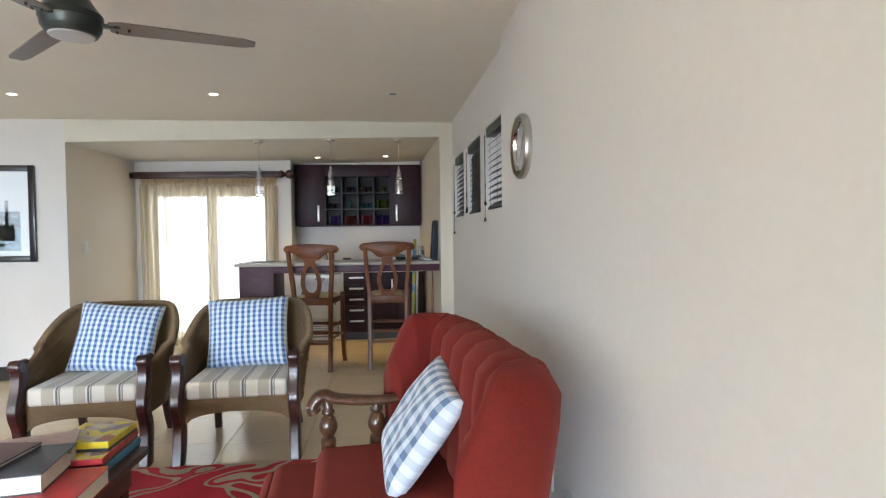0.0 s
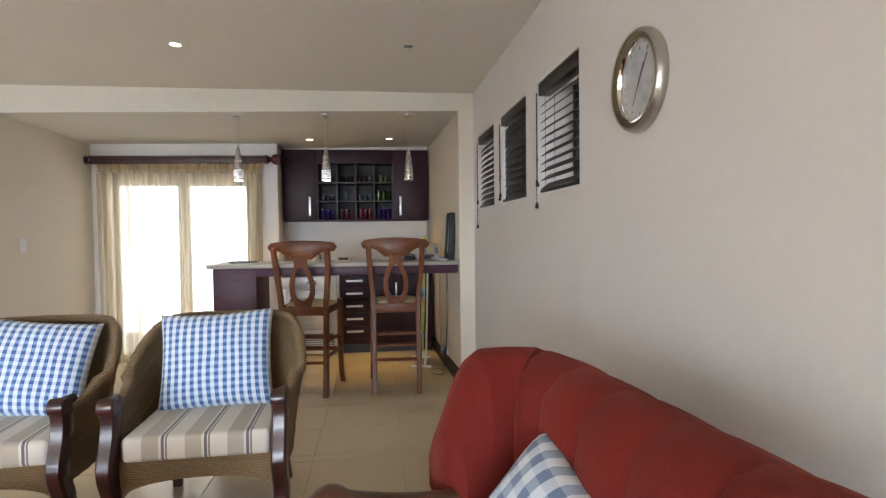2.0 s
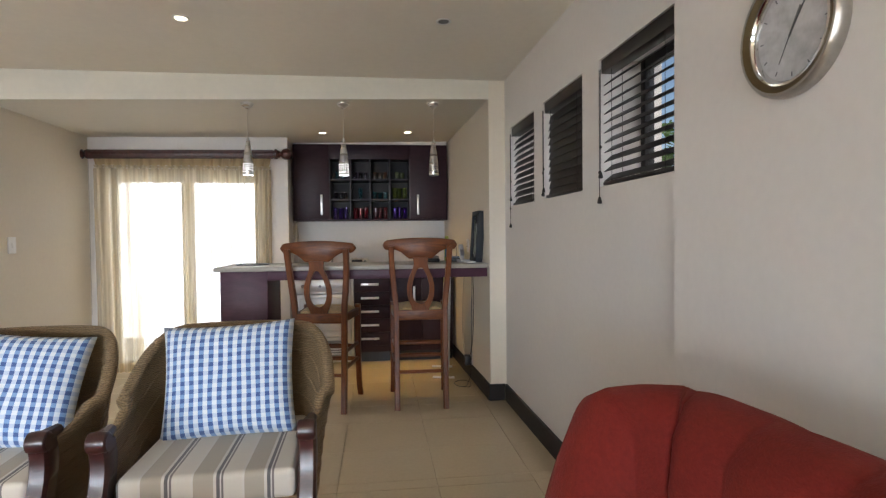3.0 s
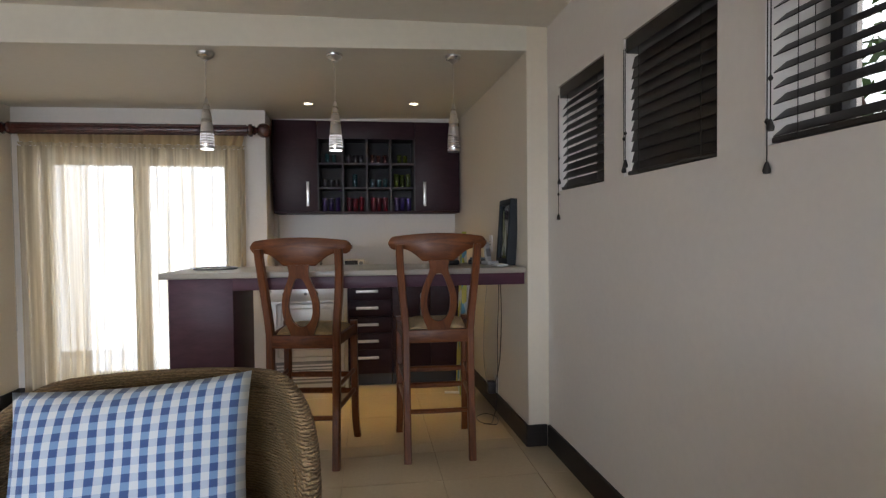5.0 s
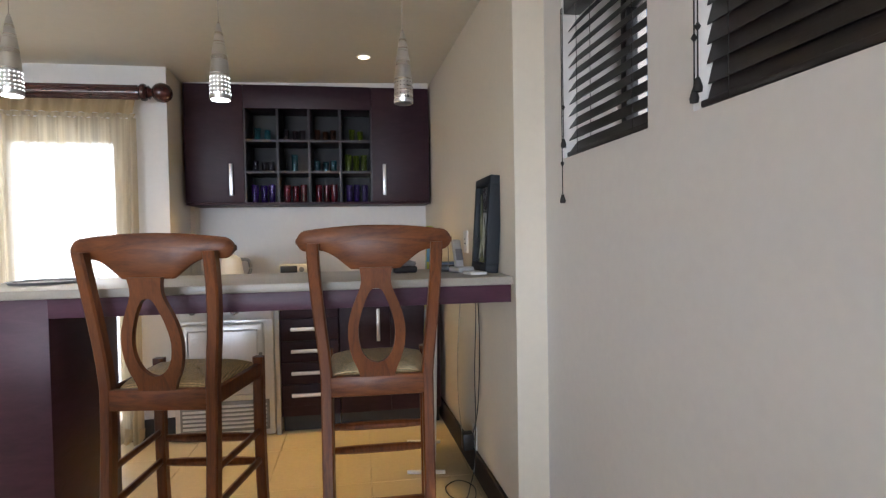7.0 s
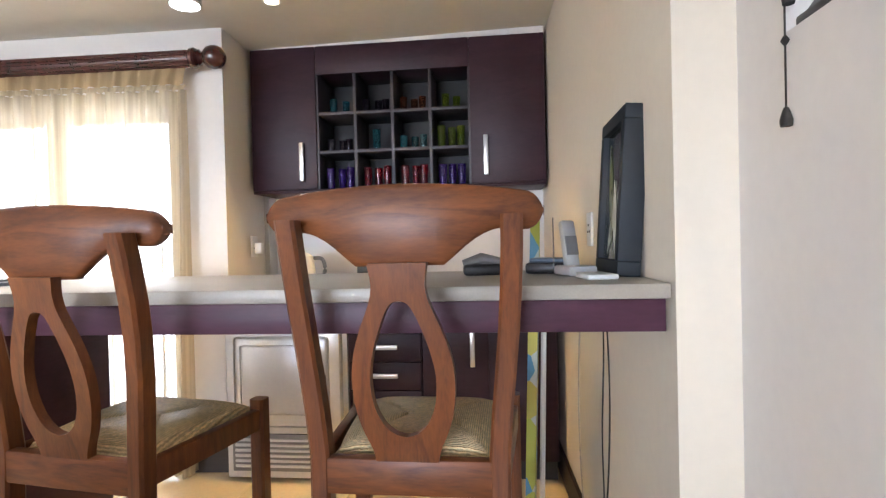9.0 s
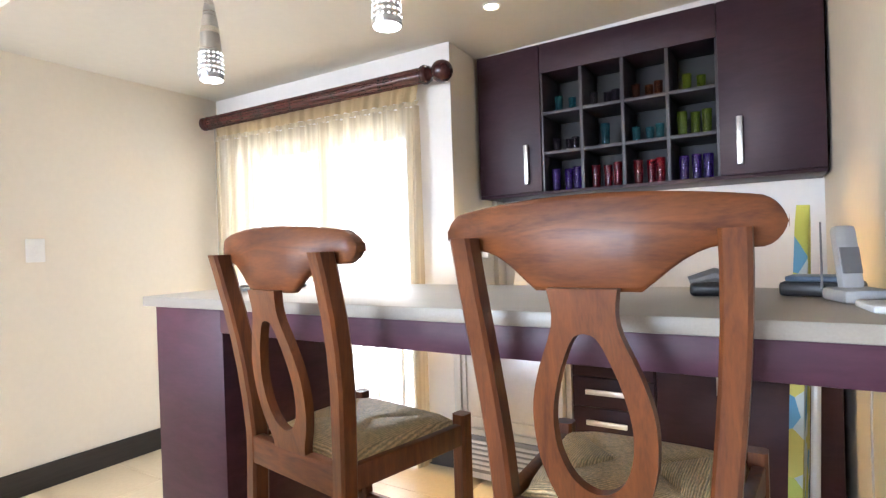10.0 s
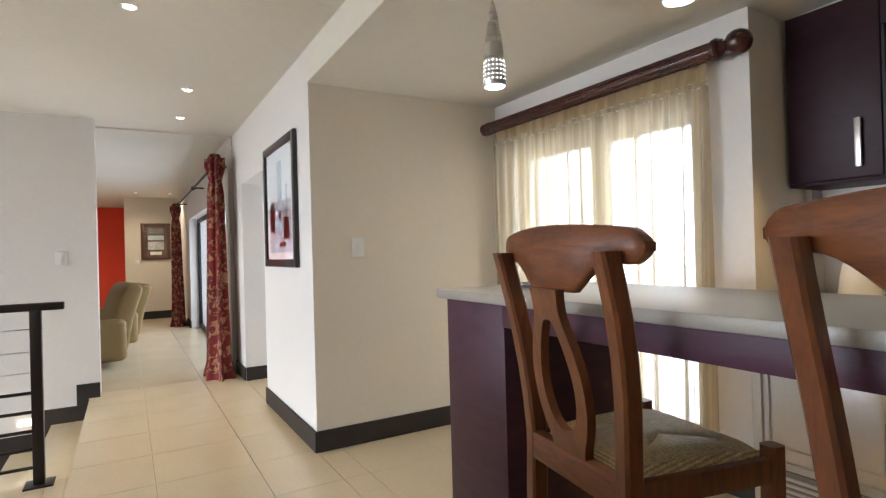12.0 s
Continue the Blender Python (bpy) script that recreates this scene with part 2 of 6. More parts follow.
# stair wall, lounge
boxes("wall_stair_west", WALL, (-5.15, -4.9, -2.8, 4.47, -2.2, H), label="white painted wall beside the stairs", category="wall")
boxes("wall_stair_south", WALL, (-4.9, -2.95, -0.1, 0.1, -2.2, -0.002), label="white painted wall closing the stairwell", category="wall")
boxes("wall_stair_east", WALL, (-2.95, -2.85, -0.1, 4.386, -2.2, -0.3), label="white painted wall under the landing", category="wall")
boxes("wall_lounge_north", WALL, (-5.45, -5.2, 5.6, 5.9, 0, H), (-14.2, -9.3, 5.6, 5.9, 0, H), (-9.3, -5.45, 5.6, 5.9, 1.82, H), label="white painted wall with a wide sliding door", category="wall")
boxes("wall_lounge_west", TAN, (-11.7, -11.45, 4.66, 5.6, 0, H), label="beige painted far wall with a framed picture", category="wall")
boxes("wall_lounge_red", REDWALL, (-14.1, -13.9, 2.0, 4.66, 0, H), label="bright red painted feature wall", category="wall")
boxes("wall_lounge_south", WALL, (-14.1, -5.15, 1.8, 2.0, 0, H), (-13.9, -11.7, 4.66, 4.8, 0, H), label="white painted lounge wall", category="wall")
# terrace side behind the start of the walk
boxes("wall_south", WALL, (-4.9, -4.4, -5.4, -5.2, 0, H), (0.2, XC, -5.4, -5.2, 0, H), (-4.4, 0.2, -5.4, -5.2, 2.12, H), label="white painted wall round the terrace doors", category="wall")
boxes("wall_south_west", WALL, (-5.15, -4.9, -5.4, -2.8, -0.3, H), label="white painted wall", category="wall")
boxes("floor_south", TILE, (-4.9, -2.95, -5.4, -0.1, -0.3, 0), (-2.95, 1.4, -5.4, -2.6, -0.3, 0), label="cream tiled floor", category="floor")
boxes("ceiling_living", CEIL, (-5.2, 1.4, -5.4, FRONT, H, H + 0.2), label="smooth off-white painted ceiling", category="ceiling")
SLOPE = 0.020                      # the bar ceiling rises a little towards the side wall


def hb(x):
    return HB + SLOPE * (x + 0.2)


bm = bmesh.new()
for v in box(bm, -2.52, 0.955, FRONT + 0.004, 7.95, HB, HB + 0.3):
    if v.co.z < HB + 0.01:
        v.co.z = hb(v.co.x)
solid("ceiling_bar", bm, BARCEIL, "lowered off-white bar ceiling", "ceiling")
boxes("ceiling_lounge", CEIL, (-14.2, -5.2, 1.8, 6.0, HL, HL + 0.3), (-5.2, OX, FRONT, 6.0, H + 0.002, HL + 0.3), label="off-white lounge ceiling", category="ceiling")
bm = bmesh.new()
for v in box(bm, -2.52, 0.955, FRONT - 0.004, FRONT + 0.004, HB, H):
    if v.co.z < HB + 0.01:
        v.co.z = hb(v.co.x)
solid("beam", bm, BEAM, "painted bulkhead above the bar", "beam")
boxes("roof_slab", CEIL, (-5.2, 1.4, FRONT, 8.2, HB + 0.31, HB + 0.45), label="white roof slab", category="roof")
# baseboards
BB = 0.125
bm = bmesh.new()
for b in [(XC - 0.015, XC, -5.2, 3.31, 0, BB), (0.94, XW - 0.015, FRONT - 0.016, FRONT, 0, BB),
          (PX0, PX1 + 0.015, FRONT - 0.016, FRONT, 0, BB), (PX1, PX1 + 0.016, FRONT, 6.99, 0, BB), 
          (OX - 0.016 - 0.45, OX, FRONT - 0.016, FRONT, 0, BB), (OX, OX + 0.016, FRONT, 7.2, 0, BB), (PX0 - 0.016, PX0, FRONT, 7.2, 0, BB),
          (-11.45, -11.434, 4.66, 5.6, 0, 0.15), (-9.9, -9.3, 5.584, 5.6, 0, BB)]:
    box(bm, *b, bevel=0.003, seg=1)
for a, b in ((-2.56, DX0), (DX1, -0.746)):
    box(bm, a, b, BARY - 0.016, BARY, 0, BB, bevel=0.003, seg=1, m=SKEW)
box(bm, -0.008, 0.008, -0.01, 2.06, 0, BB, bevel=0.003, seg=1, m=pose(0.946, FRONT, 0, 0, 0, 2.3))
for v in box(bm, 0, 1, 3.31, FRONT - 0.018, 0, BB):
    v.co.x = xw(v.co.y) - 0.015 * (1 - v.co.x)
solid("baseboard", bm, BASE, "dark-stained wooden baseboard along the walls", "baseboard")

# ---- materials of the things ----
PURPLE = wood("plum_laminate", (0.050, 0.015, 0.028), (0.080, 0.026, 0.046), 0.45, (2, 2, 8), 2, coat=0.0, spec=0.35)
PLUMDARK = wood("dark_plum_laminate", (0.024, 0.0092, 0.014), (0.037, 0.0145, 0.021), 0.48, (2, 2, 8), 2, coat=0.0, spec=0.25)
SHELFDARK = mat("shelf_board", (0.036, 0.027, 0.032), 0.5, vary=0.08)
STONE = mat("grey_beige_worktop", (0.34, 0.305, 0.26), 0.38, vary=0.05, scale=18, big=6, rv=0.02)
WORKTOP = mat("pale_worktop", (0.62, 0.58, 0.52), 0.25, vary=0.04)
STEEL = mat("brushed_steel", (0.62, 0.61, 0.60), 0.28, metal=1.0, vary=0.05, stretch=(1, 1, 30))
CHROME = mat("chrome", (0.75, 0.74, 0.72), 0.12, metal=1.0, vary=0.02)
HANDLE = mat("satin_handle", (0.72, 0.71, 0.70), 0.32, metal=0.75, vary=0.02)
SILVER = mat("silver_appliance", (0.58, 0.58, 0.59), 0.30, metal=0.4, vary=0.03)
SILVERDK = mat("grey_appliance_trim", (0.20, 0.20, 0.21), 0.4, metal=0.3)
BLACK = mat("black_plastic", (0.015, 0.015, 0.017), 0.35, vary=0.1)
WHITEP = mat("white_plastic", (0.75, 0.74, 0.72), 0.35, vary=0.02)
STOOL = wood("reddish_oak", (0.085, 0.024, 0.0085), (0.19, 0.058, 0.0145), 0.38, (16, 16, 1.8), 2.0, coat=0.12, spec=0.4)
STOOL_H = wood("reddish_oak_crosswise", (0.08, 0.023, 0.0085), (0.20, 0.062, 0.016), 0.46, (2.6, 14, 15), 1.8, coat=0.04, spec=0.4)
POLEWOOD = wood("mahogany", (0.034, 0.009, 0.008), (0.09, 0.024, 0.019), 0.25, (6, 2, 2), 3, coat=0.4)
DARKWOOD = wood("dark_mahogany", (0.022, 0.008, 0.007), (0.065, 0.020, 0.015), 0.34, (3, 3, 10), 1.5, coat=0.15)
ARMWOOD = wood("polished_brown_wood", (0.036, 0.015, 0.008), (0.11, 0.045, 0.02), 0.3, (3, 14, 14), 1.5, coat=0.3)
BLIND = wood("dark_blind_wood", (0.007, 0.004, 0.0035), (0.018, 0.011, 0.009), 0.42, (30, 2, 30), 3, coat=0.0)
CORD = mat("dark_cord", (0.02, 0.016, 0.014), 0.7)
LIGHTCORD = mat("pale_cord", (0.45, 0.42, 0.38), 0.6)
GLOW = emitter("downlight_glow", (1.0, 0.86, 0.62), 10)
COOLGLOW = emitter("pendant_glow", (0.93, 0.96, 1.0), 6)

STRAW = mat("woven_rush", (0.80, 0.62, 0.33), 0.42, vary=0.25, scale=10, bump=0.0)


def add_bands(m, axis, freq, strength, dist=0.004, twist=1.5):
    """Relief of fine strands across one axis of the object."""
    n, l = m.node_tree.nodes, m.node_tree.links
    tc = n.new("ShaderNodeTexCoord")
    w = n.new("ShaderNodeTexWave")
    w.wave_type, w.bands_direction = 'BANDS', axis
    w.inputs["Scale"].default_value, w.inputs["Distortion"].default_value, w.inputs["Detail"].default_value = freq, twist, 2
    w.inputs["Detail Scale"].default_value = 2
    l.new(tc.outputs["Object"], w.inputs[0])
    bp = n.new("ShaderNodeBump")
    bp.inputs["Strength"].default_value, bp.inputs["Distance"].default_value = strength, dist
    l.new(w.outputs[1], bp.inputs["Height"])
    b = n["Principled BSDF"]
    l.new(bp.outputs[0], b.inputs["Normal"])
    src = b.inputs["Base Color"].links[0].from_socket
    mr = n.new("ShaderNodeMapRange")
    mr.inputs[3].default_value, mr.inputs[4].default_value = 0.62, 1.1
    l.new(w.outputs[1], mr.inputs[0])
    vm = n.new("ShaderNodeVectorMath")
    vm.operation = 'SCALE'
    l.new(src, vm.inputs[0])
    l.new(mr.outputs[0], vm.inputs["Scale"])
    l.new(vm.outputs[0], b.inputs["Base Color"])
    return m


add_bands(STRAW, 'X', 70, 0.8, 0.004, 2.5)
STRAW_Y = add_bands(mat("woven_rush_side", (0.80, 0.62, 0.33), 0.42, vary=0.25, scale=10), 'Y', 70, 0.8, 0.004, 2.5)


def clear(name, colour, rough=0.05):
    m = bpy.data.materials.new(name)
    m.use_nodes = True
    b = m.node_tree.nodes["Principled BSDF"]
    b.inputs["Base Color"].default_value = (*colour, 1)
    b.inputs["Transmission Weight"].default_value, b.inputs["Roughness"].default_value, b.inputs["IOR"].default_value = 0.9, rough, 1.3
    return m


def sheer(name, colour, through_share, lit):
    m = bpy.data.materials.new(name)
    m.use_nodes = True
    n, l = m.node_tree.nodes, m.node_tree.links
    out = n["Material Output"]
    n.remove(n["Principled BSDF"])
    tl, df, tp = n.new("ShaderNodeBsdfTranslucent"), n.new("ShaderNodeBsdfDiffuse"), n.new("ShaderNodeBsdfTransparent")
    wv = n.new("ShaderNodeTexNoise")
    wv.inputs["Scale"].default_value = 300
    tc = n.new("ShaderNodeTexCoord")
    l.new(tc.outputs["Object"], wv.inputs[0])
    mr = n.new("ShaderNodeMapRange")
    mr.inputs[3].default_value, mr.inputs[4].default_value = 0.85, 1.1
    l.new(wv.outputs[0], mr.inputs[0])
    vm = n.new("ShaderNodeVectorMath")
    vm.operation = 'SCALE'
    vm.inputs[0].default_value = colour
    l.new(mr.outputs[0], vm.inputs["Scale"])
    l.new(vm.outputs[0], tl.inputs[0]), l.new(vm.outputs[0], df.inputs[0])
    a, b = n.new("ShaderNodeMixShader"), n.new("ShaderNodeMixShader")
    a.inputs[0].default_value, b.inputs[0].default_value = lit, through_share
    # the cloth lets more light through in upright streaks where it hangs in one layer
    mp, st, sr = n.new("ShaderNodeMapping"), n.new("ShaderNodeTexNoise"), n.new("ShaderNodeMapRange")
    mp.inputs["Scale"].default_value = (34, 34, 0.5)
    st.inputs["Scale"].default_value, st.inputs["Detail"].default_value = 1.0, 3
    sr.inputs[1].default_value, sr.inputs[2].default_value = 0.3, 0.7
    sr.inputs[3].default_value, sr.inputs[4].default_value = through_share * 0.3, through_share * 1.7
    l.new(tc.outputs["Object"], mp.inputs[0]), l.new(mp.outputs[0], st.inputs[0])
    l.new(st.outputs[0], sr.inputs[0]), l.new(sr.outputs[0], b.inputs[0])
    l.new(df.outputs[0], a.inputs[1]), l.new(tl.outputs[0], a.inputs[2])
    l.new(a.outputs[0], b.inputs[1]), l.new(tp.outputs[0], b.inputs[2])
    l.new(b.outputs[0], out.inputs[0])
    return m


def one_part(name, label, category, partname, bm, material, m=None, group=""):
    t = thing(name, m or Matrix(), label, category, group)
    part(partname, bm, material, t)
    return t


def bx(*b, bevel=0.0, seg=2, m=None):
    bm = bmesh.new()
    box(bm, *b, bevel=bevel, seg=seg, m=m)
    return bm


# ---- bar counter ----
bar = thing("bar_counter", Matrix(), "plum laminate bar counter with a grey-beige stone top", "bar counter")
part("countertop", bx(-1.035, 0.945, 5.635, 6.22, 1.005, 1.036, bevel=0.004), STONE, bar, "polished grey-beige stone top")
part("apron", bx(-0.667, 0.938, 5.648, 5.668, 0.938, 1.004, bevel=0.002), PURPLE, bar)
part("back_apron", bx(-0.667, 0.91, 6.17, 6.19, 0.938, 1.004, bevel=0.002), PURPLE, bar)
part("end_panel", bx(-0.995, -0.668, 5.655, 6.17, 0.10, 1.004, bevel=0.003), PURPLE, bar)
for x in (-0.94, -0.72):
    for y in (5.72, 6.1):
        bm = bmesh.new()
        lathe(bm, [(0.018, 0), (0.02, 0.01), (0.02, 0.10)], (x, y, 0.0), 14)
        part("leg", bm, STEEL, bar, "round brushed steel leg")

# ---- upper cabinet ----
CX0, CX1, CY, CZ0, CZ1 = -0.742, 0.866, 7.41, 1.42, 2.222
GX = [-0.37, -0.157, 0.05, 0.257, 0.468]
GZ = [1.445, 1.64, 1.85, 2.05]
cab = thing("wall_cabinet", Matrix(), "dark plum wall cabinet with open glass compartments", "cabinet")
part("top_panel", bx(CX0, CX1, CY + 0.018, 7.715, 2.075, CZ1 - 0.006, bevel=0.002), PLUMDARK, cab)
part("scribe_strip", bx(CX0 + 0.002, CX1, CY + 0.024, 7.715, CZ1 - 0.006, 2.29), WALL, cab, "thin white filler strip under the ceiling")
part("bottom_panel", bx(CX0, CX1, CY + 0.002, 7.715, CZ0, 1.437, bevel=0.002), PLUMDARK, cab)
# Near-black colour puts the shade inside the compartments into the back panel.
part("back_panel", bx(CX0, CX1, 7.70, 7.716, 1.437, 2.075), mat("cabinet_back_shaded", (0.007, 0.005, 0.006), 0.6, vary=0.1), cab)
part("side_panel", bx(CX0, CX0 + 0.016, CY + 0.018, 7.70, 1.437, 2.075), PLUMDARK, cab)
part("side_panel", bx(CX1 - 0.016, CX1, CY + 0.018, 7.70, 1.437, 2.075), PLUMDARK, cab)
for x in GX:
    part("divider", bx(x - 0.008, x + 0.008, CY + 0.012, 7.70, 1.437, 2.075, bevel=0.001), SHELFDARK, cab)
for z in GZ[1:3]:
    for a, b in zip(GX, GX[1:]):
        part("shelf", bx(a + 0.008, b - 0.008, CY + 0.014, 7.70, z - 0.008, z + 0.008, bevel=0.001), SHELFDARK, cab)
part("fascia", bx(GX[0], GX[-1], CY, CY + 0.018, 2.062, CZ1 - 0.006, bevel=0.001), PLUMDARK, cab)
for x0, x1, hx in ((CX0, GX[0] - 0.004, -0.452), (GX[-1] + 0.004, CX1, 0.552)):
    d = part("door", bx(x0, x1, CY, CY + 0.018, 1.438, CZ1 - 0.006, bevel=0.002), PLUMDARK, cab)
    bm = bmesh.new()
    box(bm, hx - 0.012, hx + 0.012, CY - 0.03, CY - 0.018, 1.48, 1.69, bevel=0.003)
    box(bm, hx - 0.006, hx + 0.006, CY - 0.02, CY + 0.004, 1.50, 1.515)
    box(bm, hx - 0.006, hx + 0.006, CY - 0.02, CY + 0.004, 1.655, 1.67)
    part("handle", bm, HANDLE, d, "flat satin metal handle")

GCOL = {"purple": (0.14, 0.035, 0.45), "red": (0.45, 0.02, 0.045), "teal": (0.06, 0.30, 0.35), "lime": (0.34, 0.44, 0.04), "smoke": (0.07, 0.045, 0.07), "amber": (0.25, 0.07, 0.03)}
GMAT = {k: clear(k + "_glass", v) for k, v in GCOL.items()}


def tumbler(x, y, z, r, h, colour):
    bm = bmesh.new()
    lathe(bm, [(r * 0.8, 0), (r * 0.84, 0.006), (r, h), (r * 0.9, h), (r * 0.76, 0.012)], (0, 0, 0), 14)
    one_part("drinking_glass", "small " + colour + " drinking glass standing in the cabinet", "glass", "bowl", bm, GMAT[colour], pose(x, y, z), "glasses in the cabinet")


ROWS_OF_GLASS = [[("purple", 3, 0.12), ("red", 3, 0.12), ("red", 3, 0.12), ("purple", 3, 0.12)],
                 [("smoke", 3, 0.07), ("teal", 1, 0.12), ("teal", 3, 0.075), ("lime", 3, 0.12)],
                 [("teal", 2, 0.08), ("smoke", 3, 0.075), ("amber", 3, 0.075), ("lime", 2, 0.08)]]
rng = random.Random(4)
for row, z in zip(ROWS_OF_GLASS, (1.438, 1.649, 1.859)):
    for k, (colour, count, h) in enumerate(row):
        mid = (GX[k] + GX[k + 1]) / 2
        for i in range(count):
            tumbler(mid + (i - (count - 1) / 2) * 0.052 + rng.uniform(-0.004, 0.004), 7.49 + 0.05 * (i % 2) + rng.uniform(-0.01, 0.01), z, 0.021 if h < 0.1 else 0.023, h * rng.uniform(0.96, 1.04), colour)

# ---- base units along the back wall ----
WT = 0.87
wt = tagged(new("worktop", mesh("worktop", bx(-0.742, 0.868, 7.0, 7.715, WT - 0.03, WT, bevel=0.004), WORKTOP)), "pale laminate worktop on the base units", "worktop")
dry = thing("tumble_dryer", Matrix(), "silver front-loading dryer standing under the worktop", "dryer")
DX, DW, DY = -0.715, -0.15, 6.985
part("body", bx(DX, DW, DY + 0.012, 7.55, 0.02, 0.832, bevel=0.008), SILVER, dry)
part("control_panel", bx(DX + 0.004, DW - 0.004, DY, DY + 0.03, 0.715, 0.83, bevel=0.006), SILVER, dry)
for x, r, mm in ((-0.365, 0.026, CHROME), (-0.44, 0.013, SILVERDK), (-0.60, 0.018, SILVERDK)):
    bm = bmesh.new()
    lathe(bm, [(r, 0), (r, 0.012), (r * 0.8, 0.018)], seg=18, m=pose(x, DY, 0.772, 90))
    part("knob", bm, mm, dry)
bm = bmesh.new()
box(bm, DX + 0.05, DW - 0.05, DY - 0.004, DY + 0.014, 0.27, 0.70, bevel=0.02, seg=3)
dd = part("door", bm, SILVER, dry)
part("door_inset", bx(DX + 0.085, DW - 0.085, DY - 0.008, DY + 0.0, 0.33, 0.66, bevel=0.012, seg=3), SILVER, dd)
part("door_latch", bx(DW - 0.082, DW - 0.062, DY - 0.012, DY, 0.45, 0.52, bevel=0.003), SILVERDK, dd)
part("grille_frame", bx(DX + 0.03, DW - 0.03, DY + 0.004, DY + 0.02, 0.055, 0.235, bevel=0.004), SILVERDK, dry)
for k in range(6):
    part("grille_slat", bx(DX + 0.045, DW - 0.045, DY - 0.002, DY + 0.008, 0.075 + k * 0.025, 0.088 + k * 0.025, bevel=0.002, seg=1), SILVER, dry)
dru = thing("drawer_unit", Matrix(), "dark plum drawer unit with five drawers", "drawer unit")
UY = 7.03
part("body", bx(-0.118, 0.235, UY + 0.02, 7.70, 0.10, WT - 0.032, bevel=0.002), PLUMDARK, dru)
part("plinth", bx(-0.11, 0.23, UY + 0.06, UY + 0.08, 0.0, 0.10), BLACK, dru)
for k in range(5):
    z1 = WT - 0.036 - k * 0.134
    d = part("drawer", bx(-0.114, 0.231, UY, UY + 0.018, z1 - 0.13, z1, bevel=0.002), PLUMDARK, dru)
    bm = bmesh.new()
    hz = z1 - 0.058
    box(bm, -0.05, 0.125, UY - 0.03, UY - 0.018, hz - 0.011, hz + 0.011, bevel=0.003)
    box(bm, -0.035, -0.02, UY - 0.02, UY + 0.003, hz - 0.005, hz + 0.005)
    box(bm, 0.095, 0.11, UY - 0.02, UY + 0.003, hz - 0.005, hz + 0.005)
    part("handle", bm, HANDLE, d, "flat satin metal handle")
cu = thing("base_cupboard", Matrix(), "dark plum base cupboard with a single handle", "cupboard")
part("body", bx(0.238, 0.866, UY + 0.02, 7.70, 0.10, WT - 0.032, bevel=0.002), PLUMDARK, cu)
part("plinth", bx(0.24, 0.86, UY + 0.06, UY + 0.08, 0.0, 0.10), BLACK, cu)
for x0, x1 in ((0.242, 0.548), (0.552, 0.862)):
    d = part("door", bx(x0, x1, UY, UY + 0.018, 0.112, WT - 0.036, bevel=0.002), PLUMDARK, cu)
    if x0 < 0.3:
        bm = bmesh.new()
        box(bm, 0.465, 0.487, UY - 0.03, UY - 0.018, 0.55, 0.75, bevel=0.003)
        box(bm, 0.471, 0.481, UY - 0.02, UY + 0.003, 0.565, 0.58)
        box(bm, 0.471, 0.481, UY - 0.02, UY + 0.003, 0.72, 0.735)
        part("handle", bm, HANDLE, d, "flat satin metal handle")
pb = thing("filler_panel", Matrix(), "pale filler panel between dryer and drawers", "panel")
part("board", bx(-0.146, -0.121, UY + 0.0, 7.6, 0, WT - 0.032), WORKTOP, pb)

# ---- bar stools ----


def curve(pts, n=14):
    """Catmull-Rom through pts."""
    P = [Vector(p) for p in pts]
    P = [P[0] * 2 - P[1], *P, P[-1] * 2 - P[-2]]
    out = []
    for i in range(1, len(P) - 2):
        for k in range(n):
            t = k / n
            a, b, c, d = P[i - 1:i + 3]
            out.append(0.5 * ((2 * b) + (c - a) * t + (2 * a - 5 * b + 4 * c - d) * t * t + (3 * b - a - 3 * c + d) * t ** 3))
    out.append(P[-2])
    return out


def post(bm, pts, w, d):
    """A squared, slightly rounded post swept along pts (mostly upright)."""
    rings = []
    for p in pts:
        r = []
        for sx, sy in ((-1, -0.7), (-0.7, -1), (0.7, -1), (1, -0.7), (1, 0.7), (0.7, 1), (-0.7, 1), (-1, 0.7)):
            r.append(bm.verts.new((p[0] + sx * w / 2, p[1] + sy * d / 2, p[2])))
        rings.append(r)
    for a, b in zip(rings, rings[1:]):
        for k in range(8):
            bm.faces.new((a[k], a[(k + 1) % 8], b[(k + 1) % 8], b[k]))
    bm.faces.new(list(reversed(rings[0]))), bm.faces.new(rings[-1])


